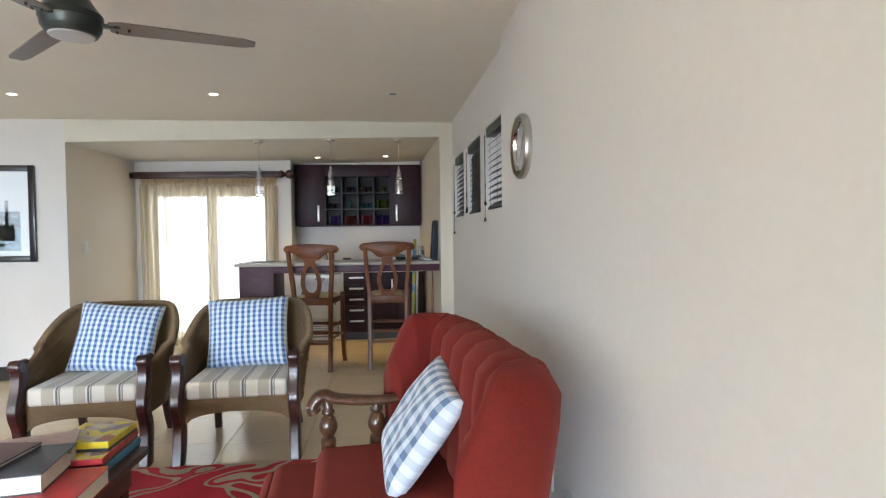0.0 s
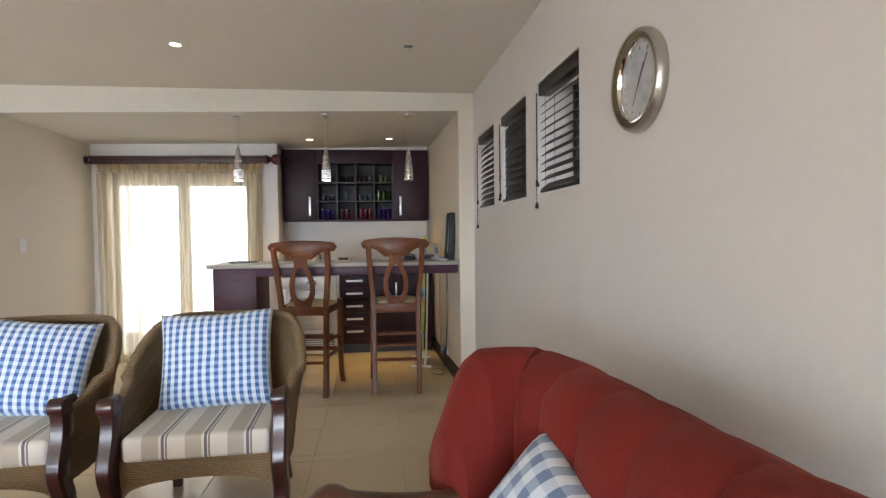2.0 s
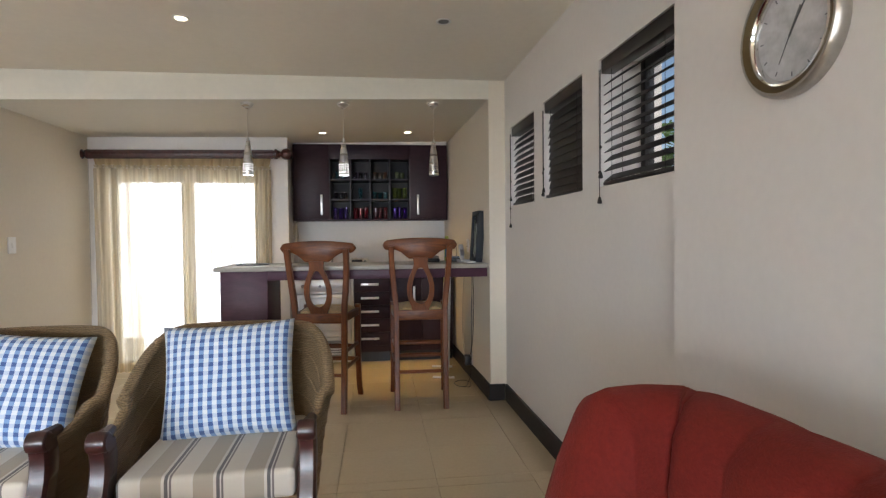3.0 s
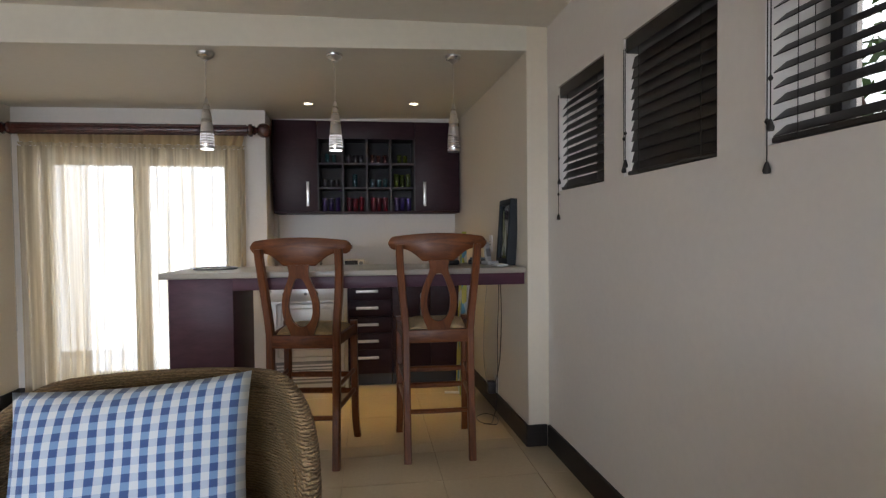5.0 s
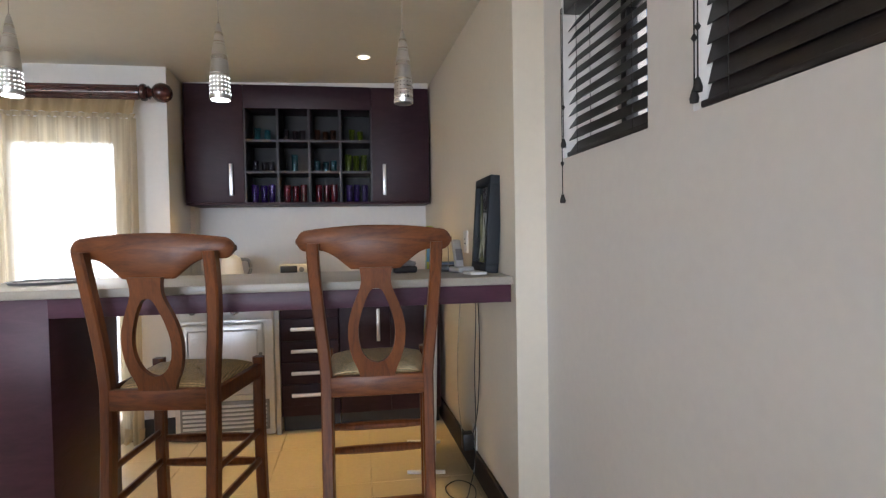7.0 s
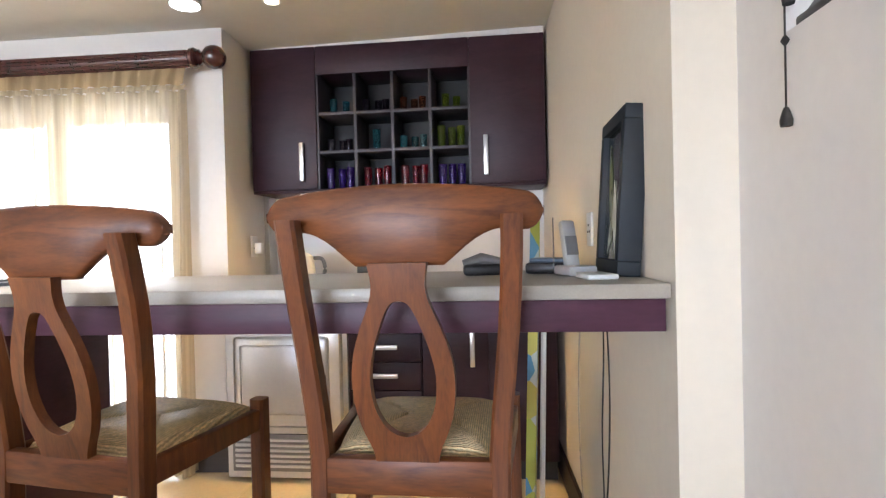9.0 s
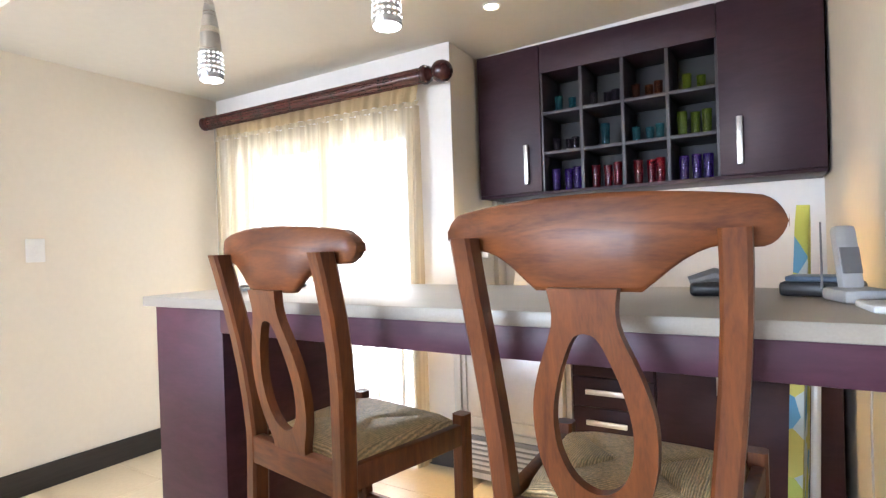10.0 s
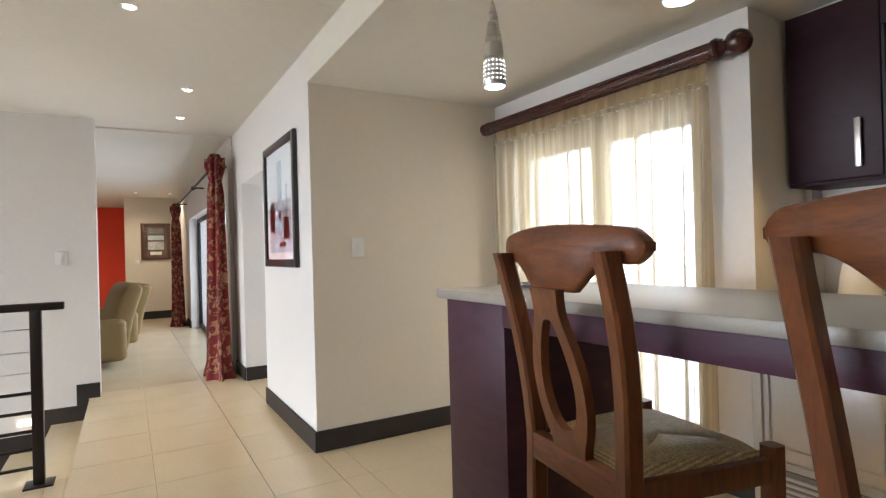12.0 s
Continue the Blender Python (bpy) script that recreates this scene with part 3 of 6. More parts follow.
def bar_stool():
    s = thing("bar_stool", Matrix(), "reddish oak bar stool with pierced splat and rush seat", "bar stool", "stools at the bar")
    SZ = 0.712
    yb = lambda z: (0.0 + 0.05 * math.sin(min(z / SZ, 1) * math.pi / 2)) if z < SZ else 0.05 + 0.015 * math.sin((z - SZ) / 0.46 * math.pi) - 0.068 * ((z - SZ) / 0.46)
    xb = lambda z: 0.176 + (0.0 if z < SZ else 0.032 * math.sin((z - SZ) / 0.46 * math.pi / 2) ** 1.25)
    for sx in (-1, 1):
        bm = bmesh.new()
        zs = [0, 0.1, 0.3, 0.5, 0.66, 0.712, 0.80, 0.88, 0.96, 1.04, 1.12, 1.175]
        post(bm, [(sx * xb(z), yb(z), z) for z in zs], 0.040, 0.046)
        part("back_leg", bm, STOOL, s)
        bm = bmesh.new()
        pts = curve([(sx * 0.205, 0.44 + 0.035, 0), (sx * 0.202, 0.435, 0.12), (sx * 0.20, 0.42, 0.4), (sx * 0.20, 0.42, 0.732)], 5)
        post(bm, pts, 0.040, 0.040)
        part("front_leg", bm, STOOL, s)
        bm = bmesh.new()
        tube(bm, [(sx * 0.18, 0.06, 0.31), (sx * 0.20, 0.42, 0.31)], 0.016, 8, (0.7, 1))
        tube(bm, [(sx * 0.18, 0.06, 0.43), (sx * 0.20, 0.42, 0.43)], 0.014, 8, (0.7, 1))
        part("side_stretcher", bm, STOOL, s)
        part("side_rail", bx(-0.012, 0.012, 0.05, 0.42, SZ - 0.06, SZ - 0.005, bevel=0.004, m=pose(sx * 0.178, 0, 0, 0, 0, -sx * 3.5)), STOOL, s)
    part("back_rail", bx(-0.165, 0.165, 0.028, 0.058, SZ - 0.072, SZ + 0.0, bevel=0.006), STOOL_H, s)
    part("front_rail", bx(-0.19, 0.19, 0.405, 0.435, SZ - 0.062, SZ - 0.008, bevel=0.006), STOOL, s)
    bm = bmesh.new()
    tube(bm, [(-0.17, 0.035, 0.265), (0, 0.03, 0.265), (0.17, 0.035, 0.265)], 0.016, 8, (1, 0.8))
    part("back_stretcher", bm, STOOL, s)
    bm = bmesh.new()
    tube(bm, [(-0.19, 0.425, 0.30), (-0.1, 0.425, 0.30), (0.1, 0.425, 0.30), (0.19, 0.425, 0.30)], [0.014, 0.018, 0.018, 0.014], 8)
    tube(bm, [(-0.19, 0.425, 0.40), (-0.1, 0.425, 0.40), (0.1, 0.425, 0.40), (0.19, 0.425, 0.40)], [0.014, 0.018, 0.018, 0.014], 8)
    part("front_stretcher", bm, STOOL, s)
    # crest rail: arched top, drooping rounded ears, deep centre
    top, low = [], []
    for k in range(41):
        x = 0.268 * math.sin(math.pi / 2 * (k / 20 - 1))
        a = abs(x)
        zt = 1.236 - 0.30 * a * a - (0 if a < 0.235 else (1 - math.sqrt(max(0, 1 - ((a - 0.235) / 0.033) ** 2))) * 0.042)
        if a < 0.085:
            zl = 1.086
        elif a < 0.195:
            zl = 1.086 + 0.066 * math.sin((a - 0.085) / 0.11 * math.pi / 2)
        else:
            zl = 1.152 - 0.004 * math.sin((a - 0.195) / 0.073 * math.pi) + (0 if a < 0.235 else (1 - math.sqrt(max(0, 1 - ((a - 0.235) / 0.033) ** 2))) * 0.040)
        top.append((x, zt)), low.append((x, zl))
    bm = bmesh.new()
    grid = []
    for (x, zt), (_, zl) in zip(top, low):
        bow = 0.042 * (1 - (x / 0.268) ** 2)
        col = []
        for f, yo in ((0, -0.008), (0.06, -0.013), (0.94, -0.013), (1, -0.008), (1, 0.008), (0.94, 0.013), (0.06, 0.013), (0, 0.008)):
            z = zl + (zt - zl) * f
            col.append(bm.verts.new((x, 0.038 - bow + yo - 0.05 * (z - 1.15), z)))
        grid.append(col)
    for a, b in zip(grid, grid[1:]):
        for k in range(8):
            bm.faces.new((a[k], b[k], b[(k + 1) % 8], a[(k + 1) % 8]))
    bm.faces.new(grid[0]), bm.faces.new(list(reversed(grid[-1])))
    part("crest_rail", bm, STOOL_H, s, smooth=70)
    # pierced urn-shaped splat
    half = [(p.x, p.z) for p in curve([(0.055, 0, 1.092), (0.050, 0, 1.055), (0.055, 0, 1.022), (0.078, 0, 0.965), (0.093, 0, 0.915), (0.098, 0, 0.87), (0.095, 0, 0.82), (0.084, 0, 0.775), (0.069, 0, 0.74), (0.062, 0, 0.715), (0.063, 0, 0.69), (0.067, 0, 0.66), (0.067, 0, 0.645)], 3)]
    outline = half + [(-x, z) for x, z in reversed(half)]
    hh = [(p.x, p.z) for p in curve([(0.0, 0, 1.022), (0.014, 0, 1.018), (0.027, 0, 1.0), (0.047, 0, 0.95), (0.060, 0, 0.90), (0.063, 0, 0.86), (0.058, 0, 0.82), (0.043, 0, 0.785), (0.022, 0, 0.765), (0.0, 0, 0.758)], 3)]
    hole = hh + [(-x, z) for x, z in reversed(hh[1:-1])]
    bm = bmesh.new()
    slab(bm, [(x, z) for x, z in outline], 0.030, 0.052, [hole])
    for v in bm.verts:
        v.co.y -= 0.16 * max(0.0, v.co.z - 0.70)
    part("splat", bm, STOOL, s)
    # rush seat of four woven triangles meeting in the middle
    x0, x1, ya, ybk = -0.165, 0.165, 0.055, 0.43
    w1 = 0.2
    cornersz = SZ - 0.002
    for name_, tri, mm in (("front", ((-w1, ybk), (w1, ybk), (0.04, 0.25), (-0.04, 0.25)), STRAW_Y), ("back", ((x1, ya), (x0, ya), (-0.04, 0.25), (0.04, 0.25)), STRAW_Y),
                           ("right", ((w1, ybk), (x1, ya), (0.04, 0.25)), STRAW), ("left", ((x0, ya), (-w1, ybk), (-0.04, 0.25)), STRAW)):
        bm = bmesh.new()
        n = 8
        ca, cb = Vector((*tri[0], 0)), Vector((*tri[1], 0))
        ta, tb = Vector((*tri[-1], 0)), Vector((*tri[2], 0))
        g = []
        for i in range(n + 1):
            f = i / n
            a, b = ca.lerp(ta, f), cb.lerp(tb, f)
            zz = cornersz + 0.036 * math.sin(min(f * 1.9, 1) * math.pi / 2) - 0.012 * f
            g.append([bm.verts.new((*a.lerp(b, j / n).xy, zz - 0.03 * (f < 1e-6) - 0.010 * (abs(j / n - 0.5) * 2) ** 6)) for j in range(n + 1)])
        for a, b in zip(g, g[1:]):
            for j in range(n):
                try:
                    bm.faces.new((a[j], a[j + 1], b[j + 1], b[j]))
                except ValueError:
                    pass
        bmesh.ops.remove_doubles(bm, verts=bm.verts, dist=1e-5)
        part("rush_panel", bm, mm, s, "twisted golden rush", smooth=60)
    part("seat_base", bx(-0.162, 0.162, 0.06, 0.41, SZ - 0.03, SZ - 0.012), STRAW, s)
    return s


stool = bar_stool()
stool.matrix_basis = pose(0.424, 5.518, 0, 0, 0, -1.2)
copy_thing(stool, pose(-0.303, 5.528, 0, 0, 0, -9) @ Matrix.Diagonal((1, 1, 0.987, 1)))

# ---- pendant lamps ----


PY = 5.75


def pendant(x, lit):
    p = thing("pendant_lamp", pose(x, PY, 0), "slim brushed nickel pendant lamp" + (", lit" if lit else ", switched off"), "pendant lamp", "pendants over the bar")
    bm = bmesh.new()
    Z = hb(x)
    lathe(bm, [(0.046, Z + 0.003), (0.046, Z - 0.006), (0.04, Z - 0.02), (0.022, Z - 0.034), (0.008, Z - 0.045)], seg=24)
    part("canopy", bm, STEEL, p)
    bm = bmesh.new()
    lathe(bm, [(0.0018, 1.96), (0.0018, Z - 0.04)], seg=6)
    part("cord", bm, LIGHTCORD, p)
    bm = bmesh.new()
    lathe(bm, [(0.036, 1.705), (0.0372, 1.707), (0.0363, 1.74), (0.0325, 1.81), (0.025, 1.88), (0.0145, 1.945), (0.007, 1.975), (0.004, 1.985), (0.002, 1.986)], seg=28)
    part("shade", bm, STEEL, p, "tapered brushed nickel shade")
    for row in range(5):
        z = 1.725 + row * 0.0145
        r = 0.0373 - (z - 1.705) * 0.04
        bm = bmesh.new()
        for k in range(16):
            a = 2 * math.pi * k / 16
            box(bm, -0.0016, 0.0016, r - 0.0015, r + 0.0008, z - 0.0017, z + 0.0017, m=Matrix.Rotation(a, 4, 'Z'))
        part("perforation_row", bm, COOLGLOW if lit else BLACK, p)
    bm = bmesh.new()
    lathe(bm, [(0.033, 1.7035), (0.033, 1.7055)], seg=24)
    part("bulb_face", bm, COOLGLOW if lit else SILVERDK, p)
    if lit:
        lamp("pendant_light", 'SPOT', look((x, PY, 1.698), (x, PY, 0)), 9, (0.95, 0.97, 1.0), cone=110, blend=0.6, soft=0.03)


for x, lit in ((-0.808, True), (-0.12, True), (0.551, False)):
    pendant(x, lit)

# ---- recessed downlights ----


def downlight(x, y, z, lit=True, power=0.0, warm=(1.0, 0.82, 0.56), cone=75):
    d = thing("downlight", pose(x, y, z), "small round recessed ceiling downlight" + (", lit" if lit else ", unlit"), "downlight", "ceiling downlights")
    bm = bmesh.new()
    lathe(bm, [(0.042, 0.0), (0.042, -0.004), (0.036, -0.006), (0.031, -0.003), (0.031, 0.0)], seg=22)
    part("ring", bm, WHITEP, d)
    bm = bmesh.new()
    lathe(bm, [(0.029, -0.0035), (0.029, -0.0015)], seg=20)
    part("lens", bm, GLOW if lit else SILVERDK, d)
    if lit and power:
        lamp("downlight_beam", 'SPOT', look((x, y, z - 0.012), (x, y, 0)), power, warm, cone=cone, blend=0.7, soft=0.025)


downlight(-0.385, 6.885, hb(-0.385), True, 52, (1.0, 0.62, 0.21), 66)
downlight(0.42, 6.885, hb(0.42), True, 58, (1.0, 0.62, 0.21), 66)
downlight(-0.885, 4.655, H, True, 18)
downlight(-2.38, 4.73, H, True, 30)
downlight(0.49, 4.57, H, False)
downlight(-3.69, 5.1, H, True, 34)
downlight(-4.58, 5.12, H, True, 34)
downlight(-10.6, 4.85, HL, True, 34, (1.0, 0.8, 0.55), 150)
# Downlight added out of view to brighten the red wall.
downlight(-12.7, 2.9, HL, True, 70, (1.0, 0.82, 0.6), 140)
downlight(-10.6, 5.4, HL, True, 24, (1.0, 0.8, 0.55), 130)

# ---- bar door, its pole and sheer curtain ----
win = tagged(new("door_1"), "white aluminium glazed double door behind a sheer curtain", "door", kind="structure")
win.matrix_world = SKEW
for x0, x1 in ((DX0, DX0 + 0.05), (DX1 - 0.05, DX1), (-1.757, -1.702), (-1.698, -1.645)):
    part("stile", bx(x0, x1, 7.26, 7.31, 0.0, DZ1, bevel=0.003), ALU, win)
for x0, x1 in ((DX0 + 0.05, -1.757), (-1.645, DX1 - 0.05)):
    part("rail", bx(x0, x1, 7.262, 7.308, 0.0, 0.09, bevel=0.003), ALU, win)
    part("rail", bx(x0, x1, 7.262, 7.308, DZ1 - 0.045, DZ1, bevel=0.003), ALU, win)
    pane = part("pane", bx(x0, x1, 7.283, 7.287, 0.09, DZ1 - 0.045), GLASS, win)
    pane.visible_shadow = False

SHEER = sheer("sheer_gold_voile", (0.60, 0.50, 0.34), 0.30, 0.6)
HEAVY = sheer("voile_heading", (0.54, 0.41, 0.24), 0.09, 0.5)


def drape(x0, x1, y, z0, z1, folds, depth, wander=0.0, n=220, rows=14, gather=0.0, seed=1):
    rg = random.Random(seed)
    ph = [rg.uniform(0, 6.28) for _ in range(6)]
    bm = bmesh.new()
    g = []
    for j in range(rows + 1):
        f = j / rows
        z = z1 + (z0 - z1) * f
        row = []
        for i in range(n + 1):
            u = i / n
            amp = depth * (0.55 + 0.45 * f)
            yy = y + amp * (math.sin(2 * math.pi * folds * u + 0.6 * math.sin(5 * u + ph[0]) + wander * f * math.sin(9 * u + ph[1])) + 0.4 * math.sin(2 * math.pi * folds * 1.73 * u + ph[2] + f))
            mid = (x0 + x1) / 2
            wid = 1 - gather * math.sin(f * math.pi) + 0.01 * math.sin(3 * f + ph[3])
            row.append(bm.verts.new((mid + (x0 + (x1 - x0) * u - mid) * wid, yy, z + (0.006 * math.sin(2 * math.pi * folds * u + 1) if j == rows else 0))))
        g.append(row)
    for a, b in zip(g, g[1:]):
        for i in range(n):
            bm.faces.new((a[i], b[i], b[i + 1], a[i + 1]))
    return bm


cu1 = thing("sheer_curtain", SKEW, "sheer gold voile curtain drawn across the bar door", "curtain")
part("voile", drape(-2.44, -0.90, 7.065, 0.02, 1.90, 17, 0.036, 1.1), SHEER, cu1, smooth=180)
part("heading", drape(-2.44, -0.90, 7.068, 1.925, 2.02, 23, 0.014, 0.3, rows=4), HEAVY, cu1, "denser gathered heading band", smooth=180)
part("heading_tape", drape(-2.44, -0.90, 7.066, 1.898, 1.927, 46, 0.006, 0.3, rows=2), SHEER, cu1, "paler stitched tape below the heading", smooth=180)
part("hem", drape(-2.44, -0.90, 7.066, 0.015, 0.10, 23, 0.018, 0.8, rows=3), HEAVY, cu1, "doubled hem", smooth=180)

PX, PZ = 7.055, 2.05
rod = thing("curtain_pole", SKEW @ Matrix.Translation((-0.7, 0, 0)) @ Matrix.Rotation(radians(-0.9), 4, 'Y') @ Matrix.Translation((0.7, 0, 0)), "thick turned mahogany curtain pole with ball finials", "curtain pole")
bm = bmesh.new()
tube(bm, [(-2.46, PX, PZ), (-0.81, PX, PZ)], 0.036, 20)
part("pole", bm, POLEWOOD, rod)
for k in range(12):
    bm = bmesh.new()
    a = 2 * math.pi * k / 12
    tube(bm, [(-2.44, PX + 0.036 * math.cos(a), PZ + 0.036 * math.sin(a)), (-0.84, PX + 0.036 * math.cos(a), PZ + 0.036 * math.sin(a))], 0.006, 6)
    part("reed", bm, POLEWOOD, rod)
FINIAL = [(0.038, -0.03), (0.048, -0.022), (0.050, -0.006), (0.044, 0.004), (0.030, 0.010), (0.040, 0.018), (0.026, 0.028), (0.022, 0.036), (0.038, 0.044), (0.051, 0.060), (0.0565, 0.085), (0.053, 0.108), (0.041, 0.127), (0.022, 0.139), (0.004, 0.142)]
for x, sx in ((-2.46, -1), (-0.80, 1)):
    bm = bmesh.new()
    lathe(bm, FINIAL if sx > 0 else [(r * 0.9, z * 0.66) for r, z in FINIAL], seg=24, m=pose(x, PX, PZ, 0, 90 * sx, 0))
    part("finial", bm, POLEWOOD, rod)
    bm = bmesh.new()
    box(bm, x - sx * 0.06 - 0.012, x - sx * 0.06 + 0.012, PX + 0.02, BARY, PZ - 0.018, PZ + 0.018, bevel=0.004)
    part("bracket", bm, POLEWOOD, rod)
bm = bmesh.new()
lathe(bm, [(0.003, 0.55), (0.003, 2.05)], (-2.50, 6.97, 0), 6)
one_part("curtain_wand", "thin pale curtain draw cord beside the door", "cord", "cord", bm, LIGHTCORD)

# ---- side windows with wooden blinds ----


def side_window(y0, y1, tilt, k):
    w = tagged(new("window_%d" % k), "small fixed window with a dark frame", "window", kind="structure")
    for b in ((y0, y0 + 0.04, ZW0, ZW1), (y1 - 0.04, y1, ZW0, ZW1), (y0 + 0.04, y1 - 0.04, ZW0, ZW0 + 0.04), (y0 + 0.04, y1 - 0.04, ZW1 - 0.04, ZW1)):
        part("frame", bx(1.30, 1.345, *b, bevel=0.003), BLACKALU, w)
    ym = (y0 + y1) / 2
    part("mullion", bx(1.302, 1.343, ym - 0.02, ym + 0.02, ZW0 + 0.04, ZW1 - 0.04, bevel=0.003), BLACKALU, w)
    for a, b in ((y0 + 0.04, ym - 0.02), (ym + 0.02, y1 - 0.04)):
        p = part("pane", bx(1.32, 1.325, a, b, ZW0 + 0.04, ZW1 - 0.04), GLASS, w)
        p.visible_shadow = False
    bl = thing("venetian_blind", pose(xw(ym) + 0.035, ym, 0, 0, 0, 1.03), "dark wooden venetian blind in a small window" + (", slats nearly shut" if tilt > 50 else ", slats half open"), "blind", "side window blinds")
    hw = (y1 - y0) / 2 - 0.006
    part("headrail", bx(-0.03, 0.03, -hw, hw, ZW1 - 0.062, ZW1 - 0.003, bevel=0.003), BLIND, bl)
    n = 11
    rg = random.Random(k)
    for i in range(n):
        z = ZW0 + 0.04 + (ZW1 - 0.10 - ZW0 - 0.04) * i / (n - 1)
        part("slat", bx(-0.025, 0.025, -hw + 0.004, hw - 0.004, -0.0015, 0.0015, m=pose(0, 0, z, rg.uniform(-0.3, 0.3), -tilt + rg.uniform(-1.5, 1.5))), BLIND, bl)
    part("bottom_rail", bx(-0.024, 0.024, -hw + 0.002, hw - 0.002, ZW0 + 0.006, ZW0 + 0.022, bevel=0.004, m=pose(0, 0, 0, 0, 0)), BLIND, bl)
    for yy in (-hw + 0.09, hw - 0.09):
        for xx in (-0.024, 0.024):
            bm = bmesh.new()
            lathe(bm, [(0.0012, ZW0 + 0.01), (0.0012, ZW1 - 0.05)], (xx, yy, 0), 5)
            part("ladder_cord", bm, CORD, bl)
    for off, zl in ((0.0, (1.33, 1.50, 1.41)[k - 1]), (0.012, 1.52)):
        bm = bmesh.new()
        lathe(bm, [(0.0018, zl), (0.0018, ZW1 - 0.05)], (-0.045, hw - 0.012 - off, 0), 6)
        part("pull_cord", bm, CORD, bl)
        bm = bmesh.new()
        lathe(bm, [(0.004, zl - 0.03), (0.009, zl - 0.03), (0.010, zl - 0.02), (0.006, zl - 0.006), (0.004, zl)], (-0.045, hw - 0.012 - off, 0), 10)
        part("tassel", bm, CORD, bl)
        bm = bmesh.new()
        lathe(bm, [(0.003, zl + 0.1), (0.007, zl + 0.107), (0.003, zl + 0.114)], (-0.045, hw - 0.012 - off, 0), 10)
        part("bead", bm, CORD, bl)


for k, ((a, b), t) in enumerate(zip(WIN, (54, 74, 38))):
    side_window(a, b, t, k + 1)

# ---- wall clock ----
CLOCKFACE = mat("clock_face", (0.46, 0.46, 0.47), 0.4, vary=0.16, scale=4, big=14)
BRONZE = mat("bronze_ring", (0.20, 0.15, 0.08), 0.3, metal=0.9)
CM = pose(XC, 2.80, 1.703, 0, -90, 0)
clock = thing("wall_clock", CM, "round wall clock with a polished steel and bronze rim", "clock")


def ring(bm, prof, seg=48):
    rs = [[bm.verts.new((r * math.cos(2 * math.pi * k / seg), r * math.sin(2 * math.pi * k / seg), z)) for k in range(seg)] for r, z in prof]
    for a, b in zip(rs, rs[1:] + rs[:1]):
        for k in range(seg):
            bm.faces.new((a[k], a[(k + 1) % seg], b[(k + 1) % seg], b[k]))


bm = bmesh.new()
ring(bm, [(0.148, 0), (0.152, 0.012), (0.150, 0.026), (0.144, 0.034), (0.138, 0.034), (0.138, 0.0)])
part("outer_rim", bm, mat("dull_steel", (0.42, 0.40, 0.37), 0.3, metal=0.9), clock, "polished steel rim")
bm = bmesh.new()
ring(bm, [(0.1385, 0.005), (0.1385, 0.033), (0.130, 0.031), (0.122, 0.026), (0.121, 0.005)])
part("inner_rim", bm, BRONZE, clock, "bronze inner ring")
bm = bmesh.new()
ring(bm, [(0.1215, 0.005), (0.1215, 0.026), (0.116, 0.027), (0.110, 0.016), (0.110, 0.005)])
part("bezel", bm, CHROME, clock)
bm = bmesh.new()
lathe(bm, [(0.112, 0.004), (0.112, 0.010)], seg=40)
part("dial", bm, CLOCKFACE, clock, "pale grey marbled dial")
INK = mat("clock_ink", (0.10, 0.10, 0.11), 0.5)
for k in range(12):
    bm = bmesh.new()
    box(bm, -0.0012, 0.0012, 0.092, 0.102, 0.010, 0.0112, m=Matrix.Rotation(k * math.pi / 6, 4, 'Z'))
    part("hour_mark", bm, INK, clock)
# 12 o'clock is local +x (world up); hour hand near 1, minute hand near 1
for ang, ln, wd in ((-30, 0.055, 0.005), (-36, 0.085, 0.0035), (-210, 0.075, 0.0012)):
    bm = bmesh.new()
    box(bm, -0.012, ln, -wd / 2, wd / 2, 0.0125, 0.0138, m=Matrix.Rotation(radians(ang), 4, 'Z'))
    part("hand_pointer", bm, INK, clock)

# ---- ceiling fan ----
FANM = mat("dark_green_metal", (0.030, 0.036, 0.034), 0.3, metal=0.5)
FANB = mat("fan_blade_brown", (0.16, 0.125, 0.105), 0.38, vary=0.06, coat=0.2)
fan = thing("ceiling_fan", pose(-0.80, 2.61, 0), "dark metal ceiling fan with three brown blades", "ceiling fan")
bm = bmesh.new()
lathe(bm, [(0.055, 2.0), (0.09, 2.006), (0.098, 2.02), (0.105, 2.03), (0.108, 2.055), (0.112, 2.06), (0.112, 2.085), (0.10, 2.10), (0.085, 2.12), (0.06, 2.16), (0.035, 2.19), (0.02, 2.2)], (0, 0, 0.10), 32)
part("motor_housing", bm, FANM, fan)
bm = bmesh.new()
lathe(bm, [(0.03, 2.094), (0.075, 2.096), (0.08, 2.102), (0.055, 2.104)], (0, 0, 0), 28)
part("bottom_cap", bm, SILVER, fan)
bm = bmesh.new()
lathe(bm, [(0.013, 2.27), (0.013, 2.37), (0.05, 2.372), (0.055, 2.40)], (0, 0, 0), 16)
part("down_rod", bm, FANM, fan)
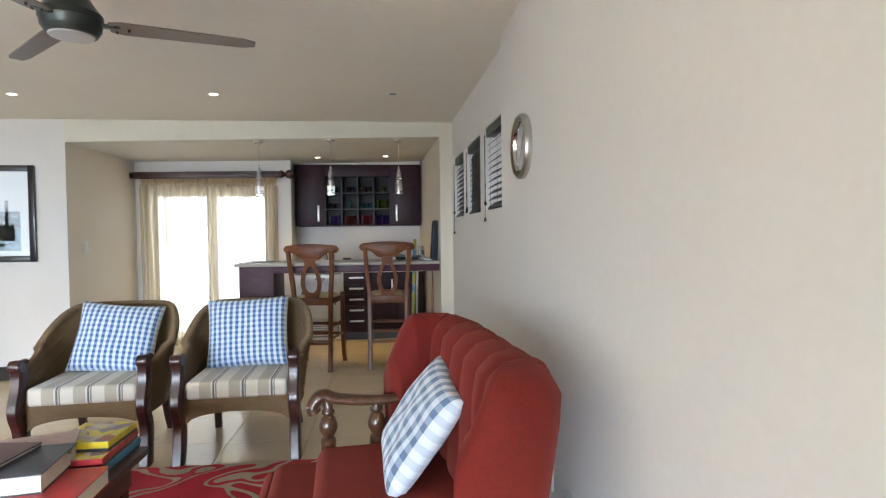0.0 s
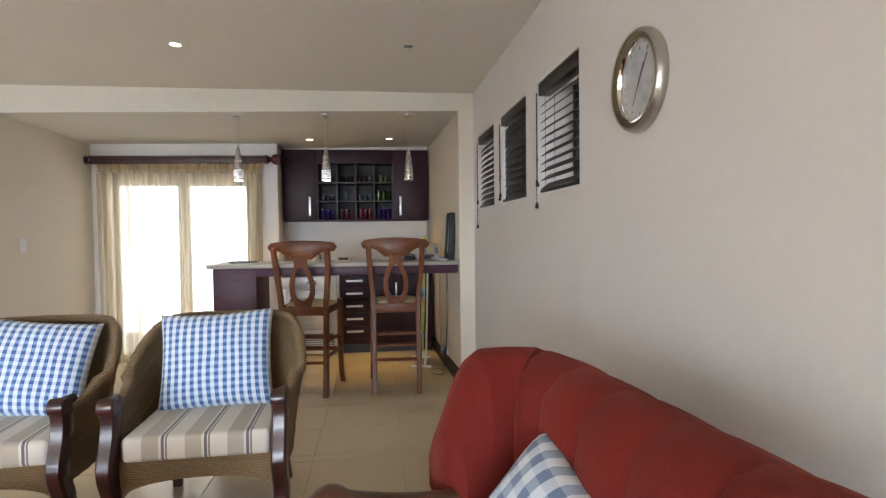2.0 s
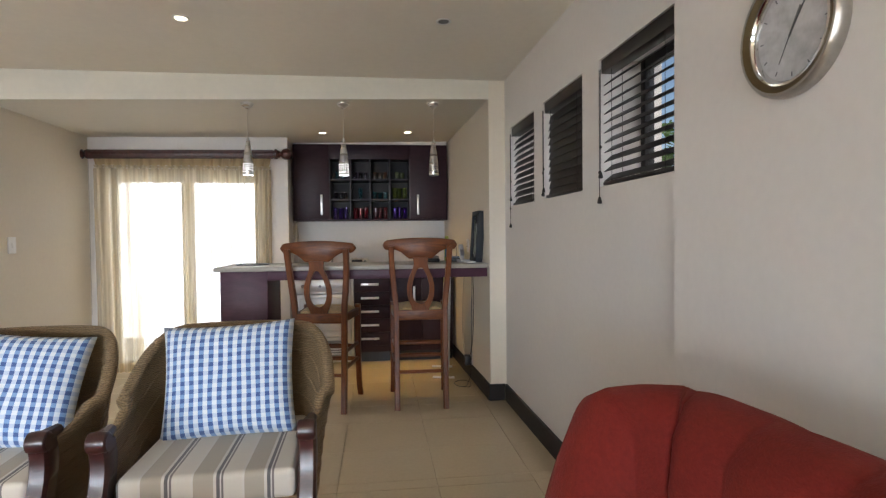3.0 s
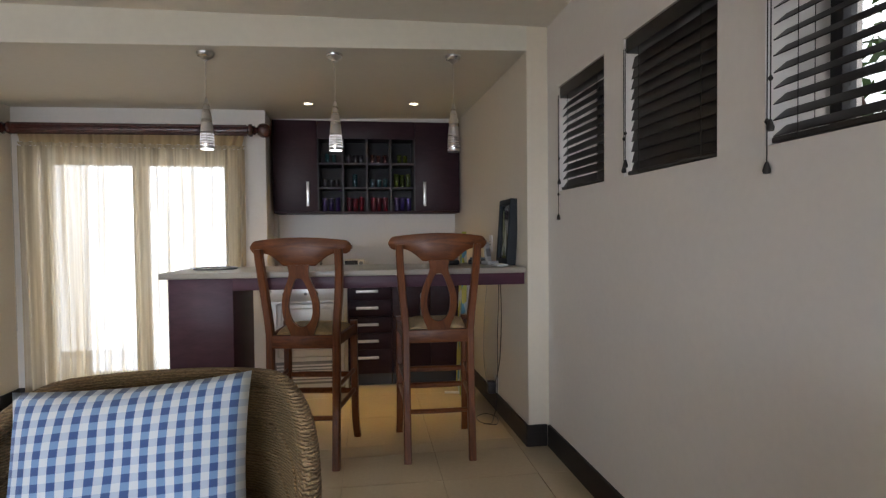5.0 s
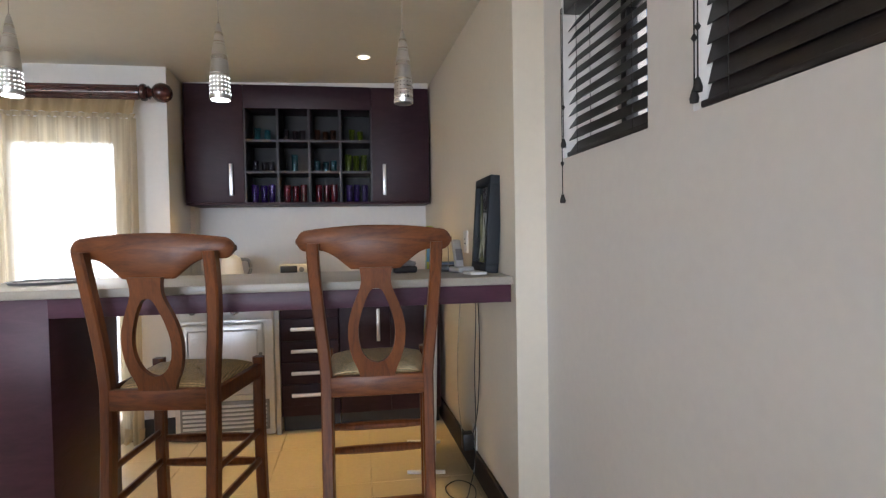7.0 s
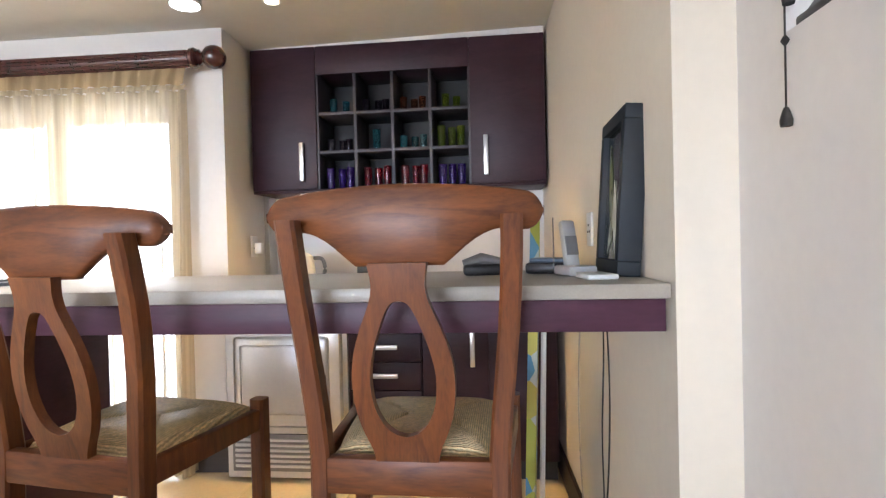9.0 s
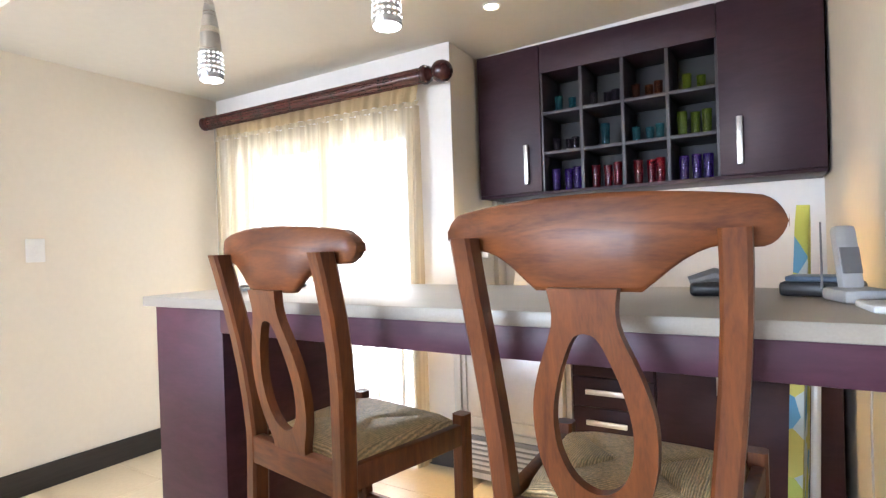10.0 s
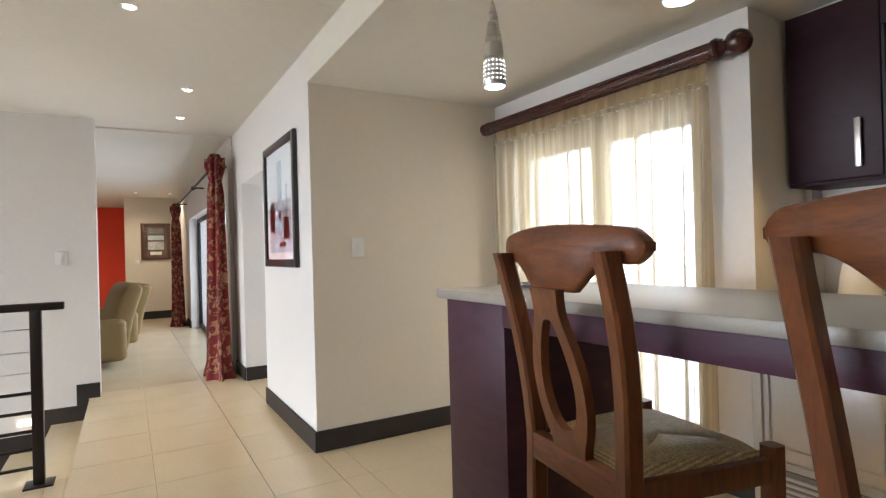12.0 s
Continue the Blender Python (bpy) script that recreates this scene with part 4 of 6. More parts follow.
for k, a in enumerate((17, 137, 257)):
    R = pose(0, 0, 2.155, 0, 0, a)
    bm = bmesh.new()
    box(bm, 0.09, 0.17, -0.018, 0.018, -0.006, 0.004, bevel=0.002, m=R)
    part("blade_arm", bm, FANM, fan)
    bm = bmesh.new()
    P = []
    for i in range(13):
        f = i / 12
        x = 0.13 + 0.56 * f
        w = 0.052 - 0.012 * f - (0.014 if i in (0, 12) else 0)
        P.append((x, w))
    up = [bm.verts.new((x, w, 0.006)) for x, w in P] + [bm.verts.new((x, -w, -0.006)) for x, w in reversed(P)]
    dn = [bm.verts.new((v.co.x, v.co.y, v.co.z - 0.006)) for v in up]
    bm.faces.new(up), bm.faces.new(list(reversed(dn)))
    for i in range(len(up)):
        j = (i + 1) % len(up)
        bm.faces.new((up[i], dn[i], dn[j], up[j]))
    bmesh.ops.transform(bm, matrix=R @ pose(0, 0, 0, -14), verts=bm.verts)
    b = part("blade", bm, FANB, fan)
    for x, y in ((0.155, 0.02), (0.155, -0.02), (0.2, 0)):
        bm = bmesh.new()
        lathe(bm, [(0.004, -0.016), (0.005, -0.006)], (x, y, 0), 8, m=R @ pose(0, 0, 0, -14))
        part("screw", bm, BLACK, b)

# ---- framed pictures ----
FRAMEB = wood("black_frame", (0.006, 0.005, 0.005), (0.02, 0.014, 0.013), 0.3, (4, 4, 4), 3)
MATB = mat("picture_mount", (0.72, 0.72, 0.70), 0.6, vary=0.02)


def picture(name, m, w, h, fw, fmat, mount, patches, label, depth=0.03):
    """Local x across, z up, faces -y."""
    p = thing(name, m, label, "picture")
    for b in ((-w / 2, -w / 2 + fw, -h / 2, h / 2), (w / 2 - fw, w / 2, -h / 2, h / 2), (-w / 2 + fw, w / 2 - fw, -h / 2, -h / 2 + fw), (-w / 2 + fw, w / 2 - fw, h / 2 - fw, h / 2)):
        part("frame", bx(b[0], b[1], -depth, -0.002, b[2], b[3], bevel=0.006), fmat, p)
    part("mount", bx(-w / 2 + fw, w / 2 - fw, -0.012, -0.004, -h / 2 + fw, h / 2 - fw), mount, p)
    for x0, x1, z0, z1, mm in patches:
        part("print_patch", bx(x0, x1, -0.0135, -0.012, z0, z1), mm, p)
    g = part("glass", bx(-w / 2 + fw, w / 2 - fw, -0.019, -0.017, -h / 2 + fw, h / 2 - fw), PICGLASS, p)
    g.visible_shadow = False
    return p


PICGLASS = clear("picture_glass", (1, 1, 1), 0.02)
PICGLASS.node_tree.nodes["Principled BSDF"].inputs["Transmission Weight"].default_value = 1.0
GREY1 = mat("print_grey", (0.36, 0.38, 0.40), 0.6, vary=0.3, scale=2, big=5)
GREY2 = mat("print_pale_blue", (0.38, 0.46, 0.50), 0.6, vary=0.15, scale=2, big=6)
REDINK = mat("print_red", (0.45, 0.04, 0.03), 0.6, vary=0.2)
DARKINK = mat("print_dark", (0.14, 0.15, 0.16), 0.6, vary=0.3)
picture("framed_picture", pose(-3.216, FRONT, 1.533), 0.87, 0.885, 0.055, FRAMEB, MATB,
        [(-0.30, 0.30, -0.34, -0.12, GREY2), (-0.30, 0.30, -0.12, 0.02, GREY1), (-0.06, 0.06, 0.02, 0.30, GREY2), (-0.03, 0.04, -0.10, -0.06, REDINK), (-0.28, -0.15, -0.19, 0.03, GREY1), (0.10, 0.25, -0.25, -0.10, GREY1), (-0.02, 0.16, -0.30, -0.27, GREY1), (0.17, 0.20, -0.1, 0.12, GREY1)],
        "large framed print in a black wooden frame")
BROWNF = wood("brown_frame", (0.05, 0.02, 0.012), (0.12, 0.05, 0.03), 0.35)
picture("lounge_picture", pose(-11.45, 5.19, 1.52, 0, 0, 90), 0.52, 0.72, 0.06, BROWNF, mat("print_brown_mount", (0.10, 0.06, 0.045), 0.6),
        [(-0.14, 0.14, -0.16, 0.0, GREY1), (-0.14, 0.14, 0.03, 0.12, GREY2), (-0.1, 0.1, -0.26, -0.2, MATB), (-0.14, 0.14, 0.16, 0.26, DARKINK)],
        "brown-framed print hanging on the beige wall")

# ---- switches and sockets ----


def plate(name, m, label, w=0.072, h=0.115, rockers=1, socket=False, category="switch"):
    """Local faces -y."""
    p = thing(name, m, label, category)
    part("plate", bx(-w / 2, w / 2, -0.010, 0, -h / 2, h / 2, bevel=0.004), WHITEP, p)
    for k in range(rockers):
        x = (k - (rockers - 1) / 2) * 0.026
        if socket:
            for dx, dz in ((0, 0.014), (-0.012, -0.008), (0.012, -0.008)):
                bm = bmesh.new()
                lathe(bm, [(0.004, 0.0), (0.004, 0.002)], seg=8, m=pose(x + dx, -0.010, dz, 90))
                part("pin_hole", bm, BLACK, p)
        else:
            part("rocker", bx(x - 0.010, x + 0.010, -0.014, -0.009, -0.02, 0.02, bevel=0.003), WHITEP, p)
    return p


plate("light_switch", pose(PX1, 5.925, 1.21, 0, 0, 90), "white plastic light switch on the cream wall", 0.085, 0.12)
plate("light_switch", pose(-4.9, 4.215, 1.20, 0, 0, 90), "white plastic light switch beside the stairs", 0.085, 0.115)
plate("light_switch", pose(-11.45, 4.86, 1.12, 0, 0, 90), "white plastic light switch on the far wall", 0.08, 0.1)
plate("wall_socket", pose(XC, 2.44, 0.32, 0, 0, -90), "white double wall socket behind the red armchair", 0.14, 0.10, 2, True, "socket")
plate("wall_socket", pose(XC, 2.17, 0.30, 0, 0, -90), "white wall socket low on the wall", 0.075, 0.115, 1, True, "socket")
plate("wall_socket", pose(0.929, 6.30, 0.18, 0, 0, -87.7), "white wall socket with a black adapter plugged in", 0.075, 0.115, 1, True, "socket")
plate("wall_socket", pose(0.925, 6.42, 1.16, 0, 0, -87.7), "white wall socket above the counter", 0.075, 0.115, 1, True, "socket")
plate("wall_socket", pose(-0.746, 7.40, 1.13, 0, 0, 90), "white wall socket with a plug beside the cabinet", 0.075, 0.115, 1, True, "socket")
ad = thing("power_adapter", pose(0.915, 6.30, 0.17), "black power adapter plugged into the socket", "adapter")
part("housing", bx(-0.055, 0.0, -0.03, 0.03, -0.05, 0.035, bevel=0.008), BLACK, ad)
ad2 = thing("power_plug", pose(-0.73, 7.395, 1.12), "white plug in the wall socket", "plug")
part("housing", bx(0.0, 0.04, -0.022, 0.022, -0.03, 0.03, bevel=0.008), WHITEP, ad2)

# ---- cables under the counter ----


def cable(pts, mm, label, r=0.0025):
    bm = bmesh.new()
    tube(bm, curve(pts, 8), r, 6)
    one_part("cable", label, "cable", "wire", bm, mm)


cable([(0.90, 6.12, 1.0), (0.905, 6.14, 0.8), (0.90, 6.16, 0.55), (0.905, 6.18, 0.3), (0.90, 6.2, 0.08), (0.87, 6.15, 0.01), (0.82, 6.02, 0.008), (0.76, 6.05, 0.008), (0.75, 6.15, 0.008), (0.82, 6.2, 0.012), (0.88, 6.12, 0.012), (0.85, 5.99, 0.012), (0.77, 6.0, 0.014)], BLACK, "thin dark cable hanging to a loop on the floor")
cable([(0.90, 6.08, 1.0), (0.91, 6.09, 0.7), (0.905, 6.12, 0.4), (0.90, 6.2, 0.25), (0.90, 6.27, 0.19)], CORD, "thin dark cable hanging under the counter")
cable([(0.86, 6.23, 1.0), (0.87, 6.4, 0.72), (0.88, 6.5, 0.5), (0.89, 6.55, 0.3), (0.88, 6.4, 0.16), (0.885, 6.33, 0.15)], LIGHTCORD, "pale cable hanging under the counter", 0.003)

# ---- things on the counter and worktop ----
MON = mat("dark_screen_frame", (0.010, 0.014, 0.020), 0.65, vary=0.1)
SCREENGLASS = mat("glossy_dark_print", (0.05, 0.055, 0.045), 0.06, vary=0.4, scale=0.5, big=5, coat=0.6)
fr = thing("leaning_picture", pose(0.915, 5.985, 1.036, 0, 4, 0), "dark framed glazed picture leaning on the wall", "picture")
part("frame", bx(-0.035, 0.02, -0.16, 0.12, 0, 0.035, bevel=0.003), MON, fr)
part("frame", bx(-0.035, 0.02, -0.16, 0.12, 0.37, 0.405, bevel=0.003), MON, fr)
part("frame", bx(-0.035, 0.02, -0.16, -0.128, 0.035, 0.37, bevel=0.003), MON, fr)
part("frame", bx(-0.035, 0.02, 0.088, 0.12, 0.035, 0.37, bevel=0.003), MON, fr)
part("pane", bx(-0.02, 0.0, -0.128, 0.088, 0.035, 0.37), SCREENGLASS, fr)
LEAFPRINT = mat("print_pale_leaf", (0.42, 0.44, 0.36), 0.3, vary=0.3, big=20)
OLIVE = mat("print_olive_leaf", (0.13, 0.15, 0.05), 0.3, vary=0.3, big=20)
for y0, z0, y1, z1, wd, mm in ((-0.02, 0.06, 0.05, 0.34, 0.022, OLIVE), (-0.06, 0.05, -0.02, 0.24, 0.020, LEAFPRINT), (0.03, 0.05, -0.03, 0.17, 0.018, LEAFPRINT), (-0.10, 0.06, -0.09, 0.31, 0.014, OLIVE)):
    bm = bmesh.new()
    d = Vector((0, y1 - y0, z1 - z0))
    q = Vector((0, -d.z, d.y)).normalized()
    rim_a = [Vector((-0.0215, y0, z0)) + d * (k / 8) + q * wd * math.sin(math.pi * k / 8) for k in range(9)]
    rim_b = [Vector((-0.0215, y0, z0)) + d * (k / 8) - q * wd * math.sin(math.pi * k / 8) for k in range(7, 0, -1)]
    face = bm.faces.new([bm.verts.new(v) for v in rim_a + rim_b])
    up = bmesh.ops.extrude_face_region(bm, geom=[face])
    for v in up["geom"]:
        if isinstance(v, bmesh.types.BMVert):
            v.co.x -= 0.0008
    part("leaf_print", bm, mm, fr)
PHONEG = mat("pale_grey_plastic", (0.42, 0.42, 0.43), 0.4, vary=0.05)
ph = thing("cordless_phone", pose(0.80, 5.93, 1.036, 0, 0, 20), "pale grey cordless phone standing on its base", "phone")
part("base", bx(-0.04, 0.04, -0.045, 0.045, 0, 0.025, bevel=0.008), PHONEG, ph)
part("handset", bx(-0.02, 0.02, -0.011, 0.014, 0.02, 0.145, bevel=0.009, m=pose(0, 0.01, 0, -14)), PHONEG, ph)
part("keypad", bx(-0.016, 0.016, -0.014, -0.011, 0.05, 0.10, m=pose(0, 0.01, 0, -14)), SILVERDK, ph)
bm = bmesh.new()
lathe(bm, [(0.0025, 0), (0.0018, 0.13)], (-0.035, 0.05, 0.02), 6)
part("aerial", bm, SILVERDK, ph)
pd = thing("charging_pad", pose(0.83, 5.80, 1.036, 0, 0, 8), "flat white plastic pad on the counter", "pad")
part("body", bx(-0.035, 0.035, -0.05, 0.05, 0, 0.012, bevel=0.004), WHITEP, pd)
BLUEGR = mat("blue_grey_plastic", (0.09, 0.13, 0.19), 0.3, vary=0.15)
rt = thing("radio_handset", pose(0.755, 6.04, 1.036, 0, 0, -12), "dark electronic box with a blue-grey top", "electronics")
part("body", bx(-0.07, 0.07, -0.045, 0.045, 0, 0.03, bevel=0.008), BLACK, rt)
part("lid", bx(-0.06, 0.06, -0.038, 0.038, 0.03, 0.042, bevel=0.005), BLUEGR, rt)
bo = thing("binocular_case", pose(0.56, 6.0, 1.036, 0, 0, 6), "small black plastic device lying on the counter", "electronics")
part("body", bx(-0.05, 0.055, -0.03, 0.03, 0, 0.03, bevel=0.01, seg=3), BLACK, bo)
bm = bmesh.new()
tube(bm, [(-0.05, 0, 0.03), (0.0, 0, 0.045), (0.05, 0, 0.035)], [0.012, 0.016, 0.012], 10)
part("grip", bm, SILVERDK, bo)
tray = thing("serving_tray", pose(-0.84, 5.98, 1.036), "flat dark-rimmed glass plate on the counter", "plate")
bm = bmesh.new()
ring(bm, [(0.115, 0.004), (0.125, 0.010), (0.128, 0.010), (0.118, 0.0), (0.115, 0.0)], 36)
part("rim", bm, SILVERDK, tray)
bm = bmesh.new()
lathe(bm, [(0.116, 0.0), (0.116, 0.003)], seg=32)
part("dish", bm, MATB, tray)
kt = thing("kettle", pose(-0.46, 7.38, WT, 0, 0, 30), "white plastic kettle on the worktop", "kettle")
bm = bmesh.new()
lathe(bm, [(0.075, 0), (0.08, 0.01), (0.078, 0.05), (0.066, 0.15), (0.055, 0.20), (0.03, 0.215), (0.012, 0.222), (0.01, 0.235)], seg=24)
part("body", bm, WHITEP, kt)
bm = bmesh.new()
tube(bm, curve([(0.06, 0, 0.19), (0.11, 0, 0.18), (0.12, 0, 0.11), (0.078, 0, 0.04)], 6), 0.011, 8)
part("handle", bm, SILVERDK, kt)
sc = thing("kitchen_radio", pose(-0.07, 7.40, WT), "small cream and black radio on the worktop", "radio")
part("body", bx(-0.09, 0.09, -0.04, 0.05, 0, 0.15, bevel=0.01), WORKTOP, sc)
part("front_panel", bx(-0.08, 0.03, -0.044, -0.039, 0.09, 0.14, bevel=0.002), BLACK, sc)
bm = bmesh.new()
lathe(bm, [(0.018, 0), (0.016, 0.012)], seg=16, m=pose(0.058, -0.04, 0.115, 90))
part("dial", bm, SILVERDK, sc)
cb = thing("chopping_board", pose(0.25, 7.4, WT), "pale board lying on the worktop", "board")
part("board", bx(-0.16, 0.12, -0.12, 0.12, 0, 0.02, bevel=0.006), wood("pale_board", (0.4, 0.3, 0.2), (0.6, 0.5, 0.36), 0.5), cb)

# ---- folded ironing board ----
IRONC = mat("ironing_cover", (0.4, 0.5, 0.1), 0.8)
nt, lk = IRONC.node_tree.nodes, IRONC.node_tree.links
vt = nt.new("ShaderNodeTexVoronoi")
vt.inputs["Scale"].default_value = 11
tcx = nt.new("ShaderNodeTexCoord")
lk.new(tcx.outputs["Object"], vt.inputs[0])
rp = nt.new("ShaderNodeValToRGB")
rp.color_ramp.interpolation = 'CONSTANT'
for pos, c in ((0.0, (0.42, 0.47, 0.10)), (0.3, (0.12, 0.32, 0.52)), (0.55, (0.50, 0.58, 0.58)), (0.8, (0.52, 0.48, 0.12))):
    e = rp.color_ramp.elements.new(pos)
    e.color = (*c, 1)
rp.color_ramp.elements.remove(rp.color_ramp.elements[0])
sep = nt.new("ShaderNodeSeparateColor")
lk.new(vt.outputs["Color"], sep.inputs[0])
lk.new(sep.outputs[0], rp.inputs[0])
lk.new(rp.outputs[0], nt["Principled BSDF"].inputs["Base Color"])
ib = thing("ironing_board", pose(0.70, 6.52, 0, 0, 2.0, -5) @ Matrix.Diagonal((1, 1, 0.97, 1)), "folded ironing board with a bright yellow and blue cover", "ironing board")
bm = bmesh.new()
out = [(-0.17, 0.1), (0.17, 0.1), (0.18, 0.3), (0.165, 0.75), (0.105, 1.05), (0.05, 1.235), (0.0, 1.285), (-0.05, 1.235), (-0.105, 1.05), (-0.165, 0.75), (-0.18, 0.3)]
slab(bm, out, -0.016, 0.016)
bmesh.ops.transform(bm, matrix=Matrix.Rotation(radians(90), 4, 'Z'), verts=bm.verts)
part("cover", bm, IRONC, ib, "yellow, blue and white patterned cover")
for y, tip in ((-0.1, -0.2), (0.1, 0.2)):
    bm = bmesh.new()
    tube(bm, [(0.035, y * 0.5, 1.0), (0.04, y, 0.1), (0.03, tip, 0.012)], 0.010, 8)
    tube(bm, [(-0.10, tip, 0.012), (0.09, tip, 0.012)], 0.010, 8)
    part("leg", bm, WHITEP, ib, "white tubular leg")

# ---- fabrics ----


def fabric(name, rough=0.9, sheen=0.3, weave=0.0):
    m = mat(name, (0.5, 0.5, 0.5), rough, vary=0.05, bump=0.25, bump_scale=420)
    m.node_tree.nodes["Principled BSDF"].inputs["Sheen Weight"].default_value = sheen
    return m


def stripe(nodes, links, src, freq, duty):
    a = nodes.new("ShaderNodeMath")
    a.operation = 'MULTIPLY'
    a.inputs[1].default_value = freq
    links.new(src, a.inputs[0])
    f = nodes.new("ShaderNodeMath")
    f.operation = 'FRACT'
    links.new(a.outputs[0], f.inputs[0])
    g = nodes.new("ShaderNodeMath")
    g.operation = 'GREATER_THAN'
    g.inputs[1].default_value = 1 - duty
    links.new(f.outputs[0], g.inputs[0])
    return g.outputs[0]


def gingham(name, pale, mid, deep, fu, fv):
    m = fabric(name)
    n, l = m.node_tree.nodes, m.node_tree.links
    uv = n.new("ShaderNodeUVMap")
    sep = n.new("ShaderNodeSeparateXYZ")
    l.new(uv.outputs[0], sep.inputs[0])
    a = stripe(n, l, sep.outputs[0], fu, 0.5)
    b = stripe(n, l, sep.outputs[1], fv, 0.5)
    s = n.new("ShaderNodeMath")
    s.operation = 'MULTIPLY_ADD'
    s.inputs[1].default_value = 2.0
    l.new(a, s.inputs[0]), l.new(b, s.inputs[2])
    h = n.new("ShaderNodeMath")
    h.operation = 'MULTIPLY'
    h.inputs[1].default_value = 1 / 3
    l.new(s.outputs[0], h.inputs[0])
    r = n.new("ShaderNodeValToRGB")
    e = r.color_ramp.elements
    e[0].position, e[0].color = 0.0, (*pale, 1)
    e[1].position, e[1].color = 1.0, (*deep, 1)
    e.new(0.333).color = (*(0.62 * p + 0.38 * q for p, q in zip(pale, mid)), 1)
    e.new(0.667).color = (*mid, 1)
    l.new(h.outputs[0], r.inputs[0])
    l.new(r.outputs[0], n["Principled BSDF"].inputs["Base Color"])
    return m


BLUECHECK = gingham("blue_gingham", (0.72, 0.76, 0.80), (0.20, 0.34, 0.58), (0.055, 0.11, 0.29), 14.5, 14.0)
GREYCHECK = gingham("grey_blue_check", (0.64, 0.68, 0.73), (0.25, 0.32, 0.44), (0.11, 0.16, 0.27), 7.5, 7.5)

STRIPED = fabric("striped_seat_cloth")
n_, l_ = STRIPED.node_tree.nodes, STRIPED.node_tree.links
tc_ = n_.new("ShaderNodeTexCoord")
sp_ = n_.new("ShaderNodeSeparateXYZ")
l_.new(tc_.outputs["Object"], sp_.inputs[0])
sc_ = n_.new("ShaderNodeMath")
sc_.operation = 'MULTIPLY_ADD'
sc_.inputs[1].default_value, sc_.inputs[2].default_value = 6.2, 0.22
l_.new(sp_.outputs[0], sc_.inputs[0])
fr_ = n_.new("ShaderNodeMath")
fr_.operation = 'FRACT'
l_.new(sc_.outputs[0], fr_.inputs[0])
rp_ = n_.new("ShaderNodeValToRGB")
rp_.color_ramp.interpolation = 'CONSTANT'
el_ = rp_.color_ramp.elements
el_[0].color = (0.40, 0.345, 0.27, 1)
el_[1].position, el_[1].color = 0.34, (0.60, 0.56, 0.50, 1)
for pos, c in ((0.40, (0.13, 0.12, 0.12)), (0.47, (0.62, 0.58, 0.52)), (0.50, (0.18, 0.16, 0.15)), (0.54, (0.60, 0.55, 0.47)), (0.90, (0.60, 0.56, 0.5)), (0.95, (0.40, 0.345, 0.27))):
    el_.new(pos).color = (*c, 1)
l_.new(fr_.outputs[0], rp_.inputs[0])
l_.new(rp_.outputs[0], n_["Principled BSDF"].inputs["Base Color"])

VELVET = mat("red_velour", (0.13, 0.0105, 0.0072), 0.85, vary=0.14, scale=9, bump=0.35, bump_scale=260, big=4, spec=0.2)
VELVET.node_tree.nodes["Principled BSDF"].inputs["Sheen Weight"].default_value = 0.18
VELVET.node_tree.nodes["Principled BSDF"].inputs["Sheen Tint"].default_value = (0.9, 0.25, 0.18, 1)
WICKER = add_bands(mat("brown_wicker", (0.31, 0.205, 0.105), 0.55, vary=0.25, scale=14), 'Z', 48, 1.0, 0.005, 5.0)
BEIGE = mat("beige_upholstery", (0.20, 0.13, 0.042), 0.7, vary=0.06, bump=0.2)


def pillow(name, m, w, h, t, material, label):
    p = thing(name, m, label, "cushion")
    bm = bmesh.new()
    uvl = bm.loops.layers.uv.new("UVMap")
    N = 22
    rg = random.Random(hash_of(name, w, h))
    ph = [rg.uniform(0, 6.28) for _ in range(4)]
    sides = []
    for s in (1, -1):
        g = []
        for j in range(N + 1):
            row = []
            for i in range(N + 1):
                u, v = i / N, j / N
                a, b = 2 * u - 1, 2 * v - 1
                pin = 1 - 0.07 * (1 - a * a) * 0 - 0.06 * (1 - b * b) * abs(a) ** 2
                pin2 = 1 - 0.06 * (1 - a * a) * abs(b) ** 2
                z = s * t / 2 * ((1 - a ** 4) * (1 - b ** 4)) ** 0.55
                z += 0.009 * math.sin(7 * a + ph[0]) * math.sin(5 * b + ph[1]) * (1 - a * a) * (1 - b * b)
                row.append(bm.verts.new((a * w / 2 * pin, z, b * h / 2 * pin2 + h / 2)))
            g.append(row)
        sides.append(g)
        for j in range(N):
            for i in range(N):
                f = bm.faces.new((g[j][i], g[j][i + 1], g[j + 1][i + 1], g[j + 1][i]))
                for lp, (ii, jj) in zip(f.loops, ((i, j), (i + 1, j), (i + 1, j + 1), (i, j + 1))):
                    lp[uvl].uv = (ii / N, jj / N)
    bmesh.ops.remove_doubles(bm, verts=bm.verts, dist=1e-5)
    part("cover", bm, material, p, smooth=180)
    return p


def hash_of(*k):
    return sum(ord(c) * (i + 3) for i, c in enumerate("".join(str(x) for x in k)))


# ---- wicker armchairs ----


def smooth01(t):
    t = max(0.0, min(1.0, t))
    return t * t * (3 - 2 * t)


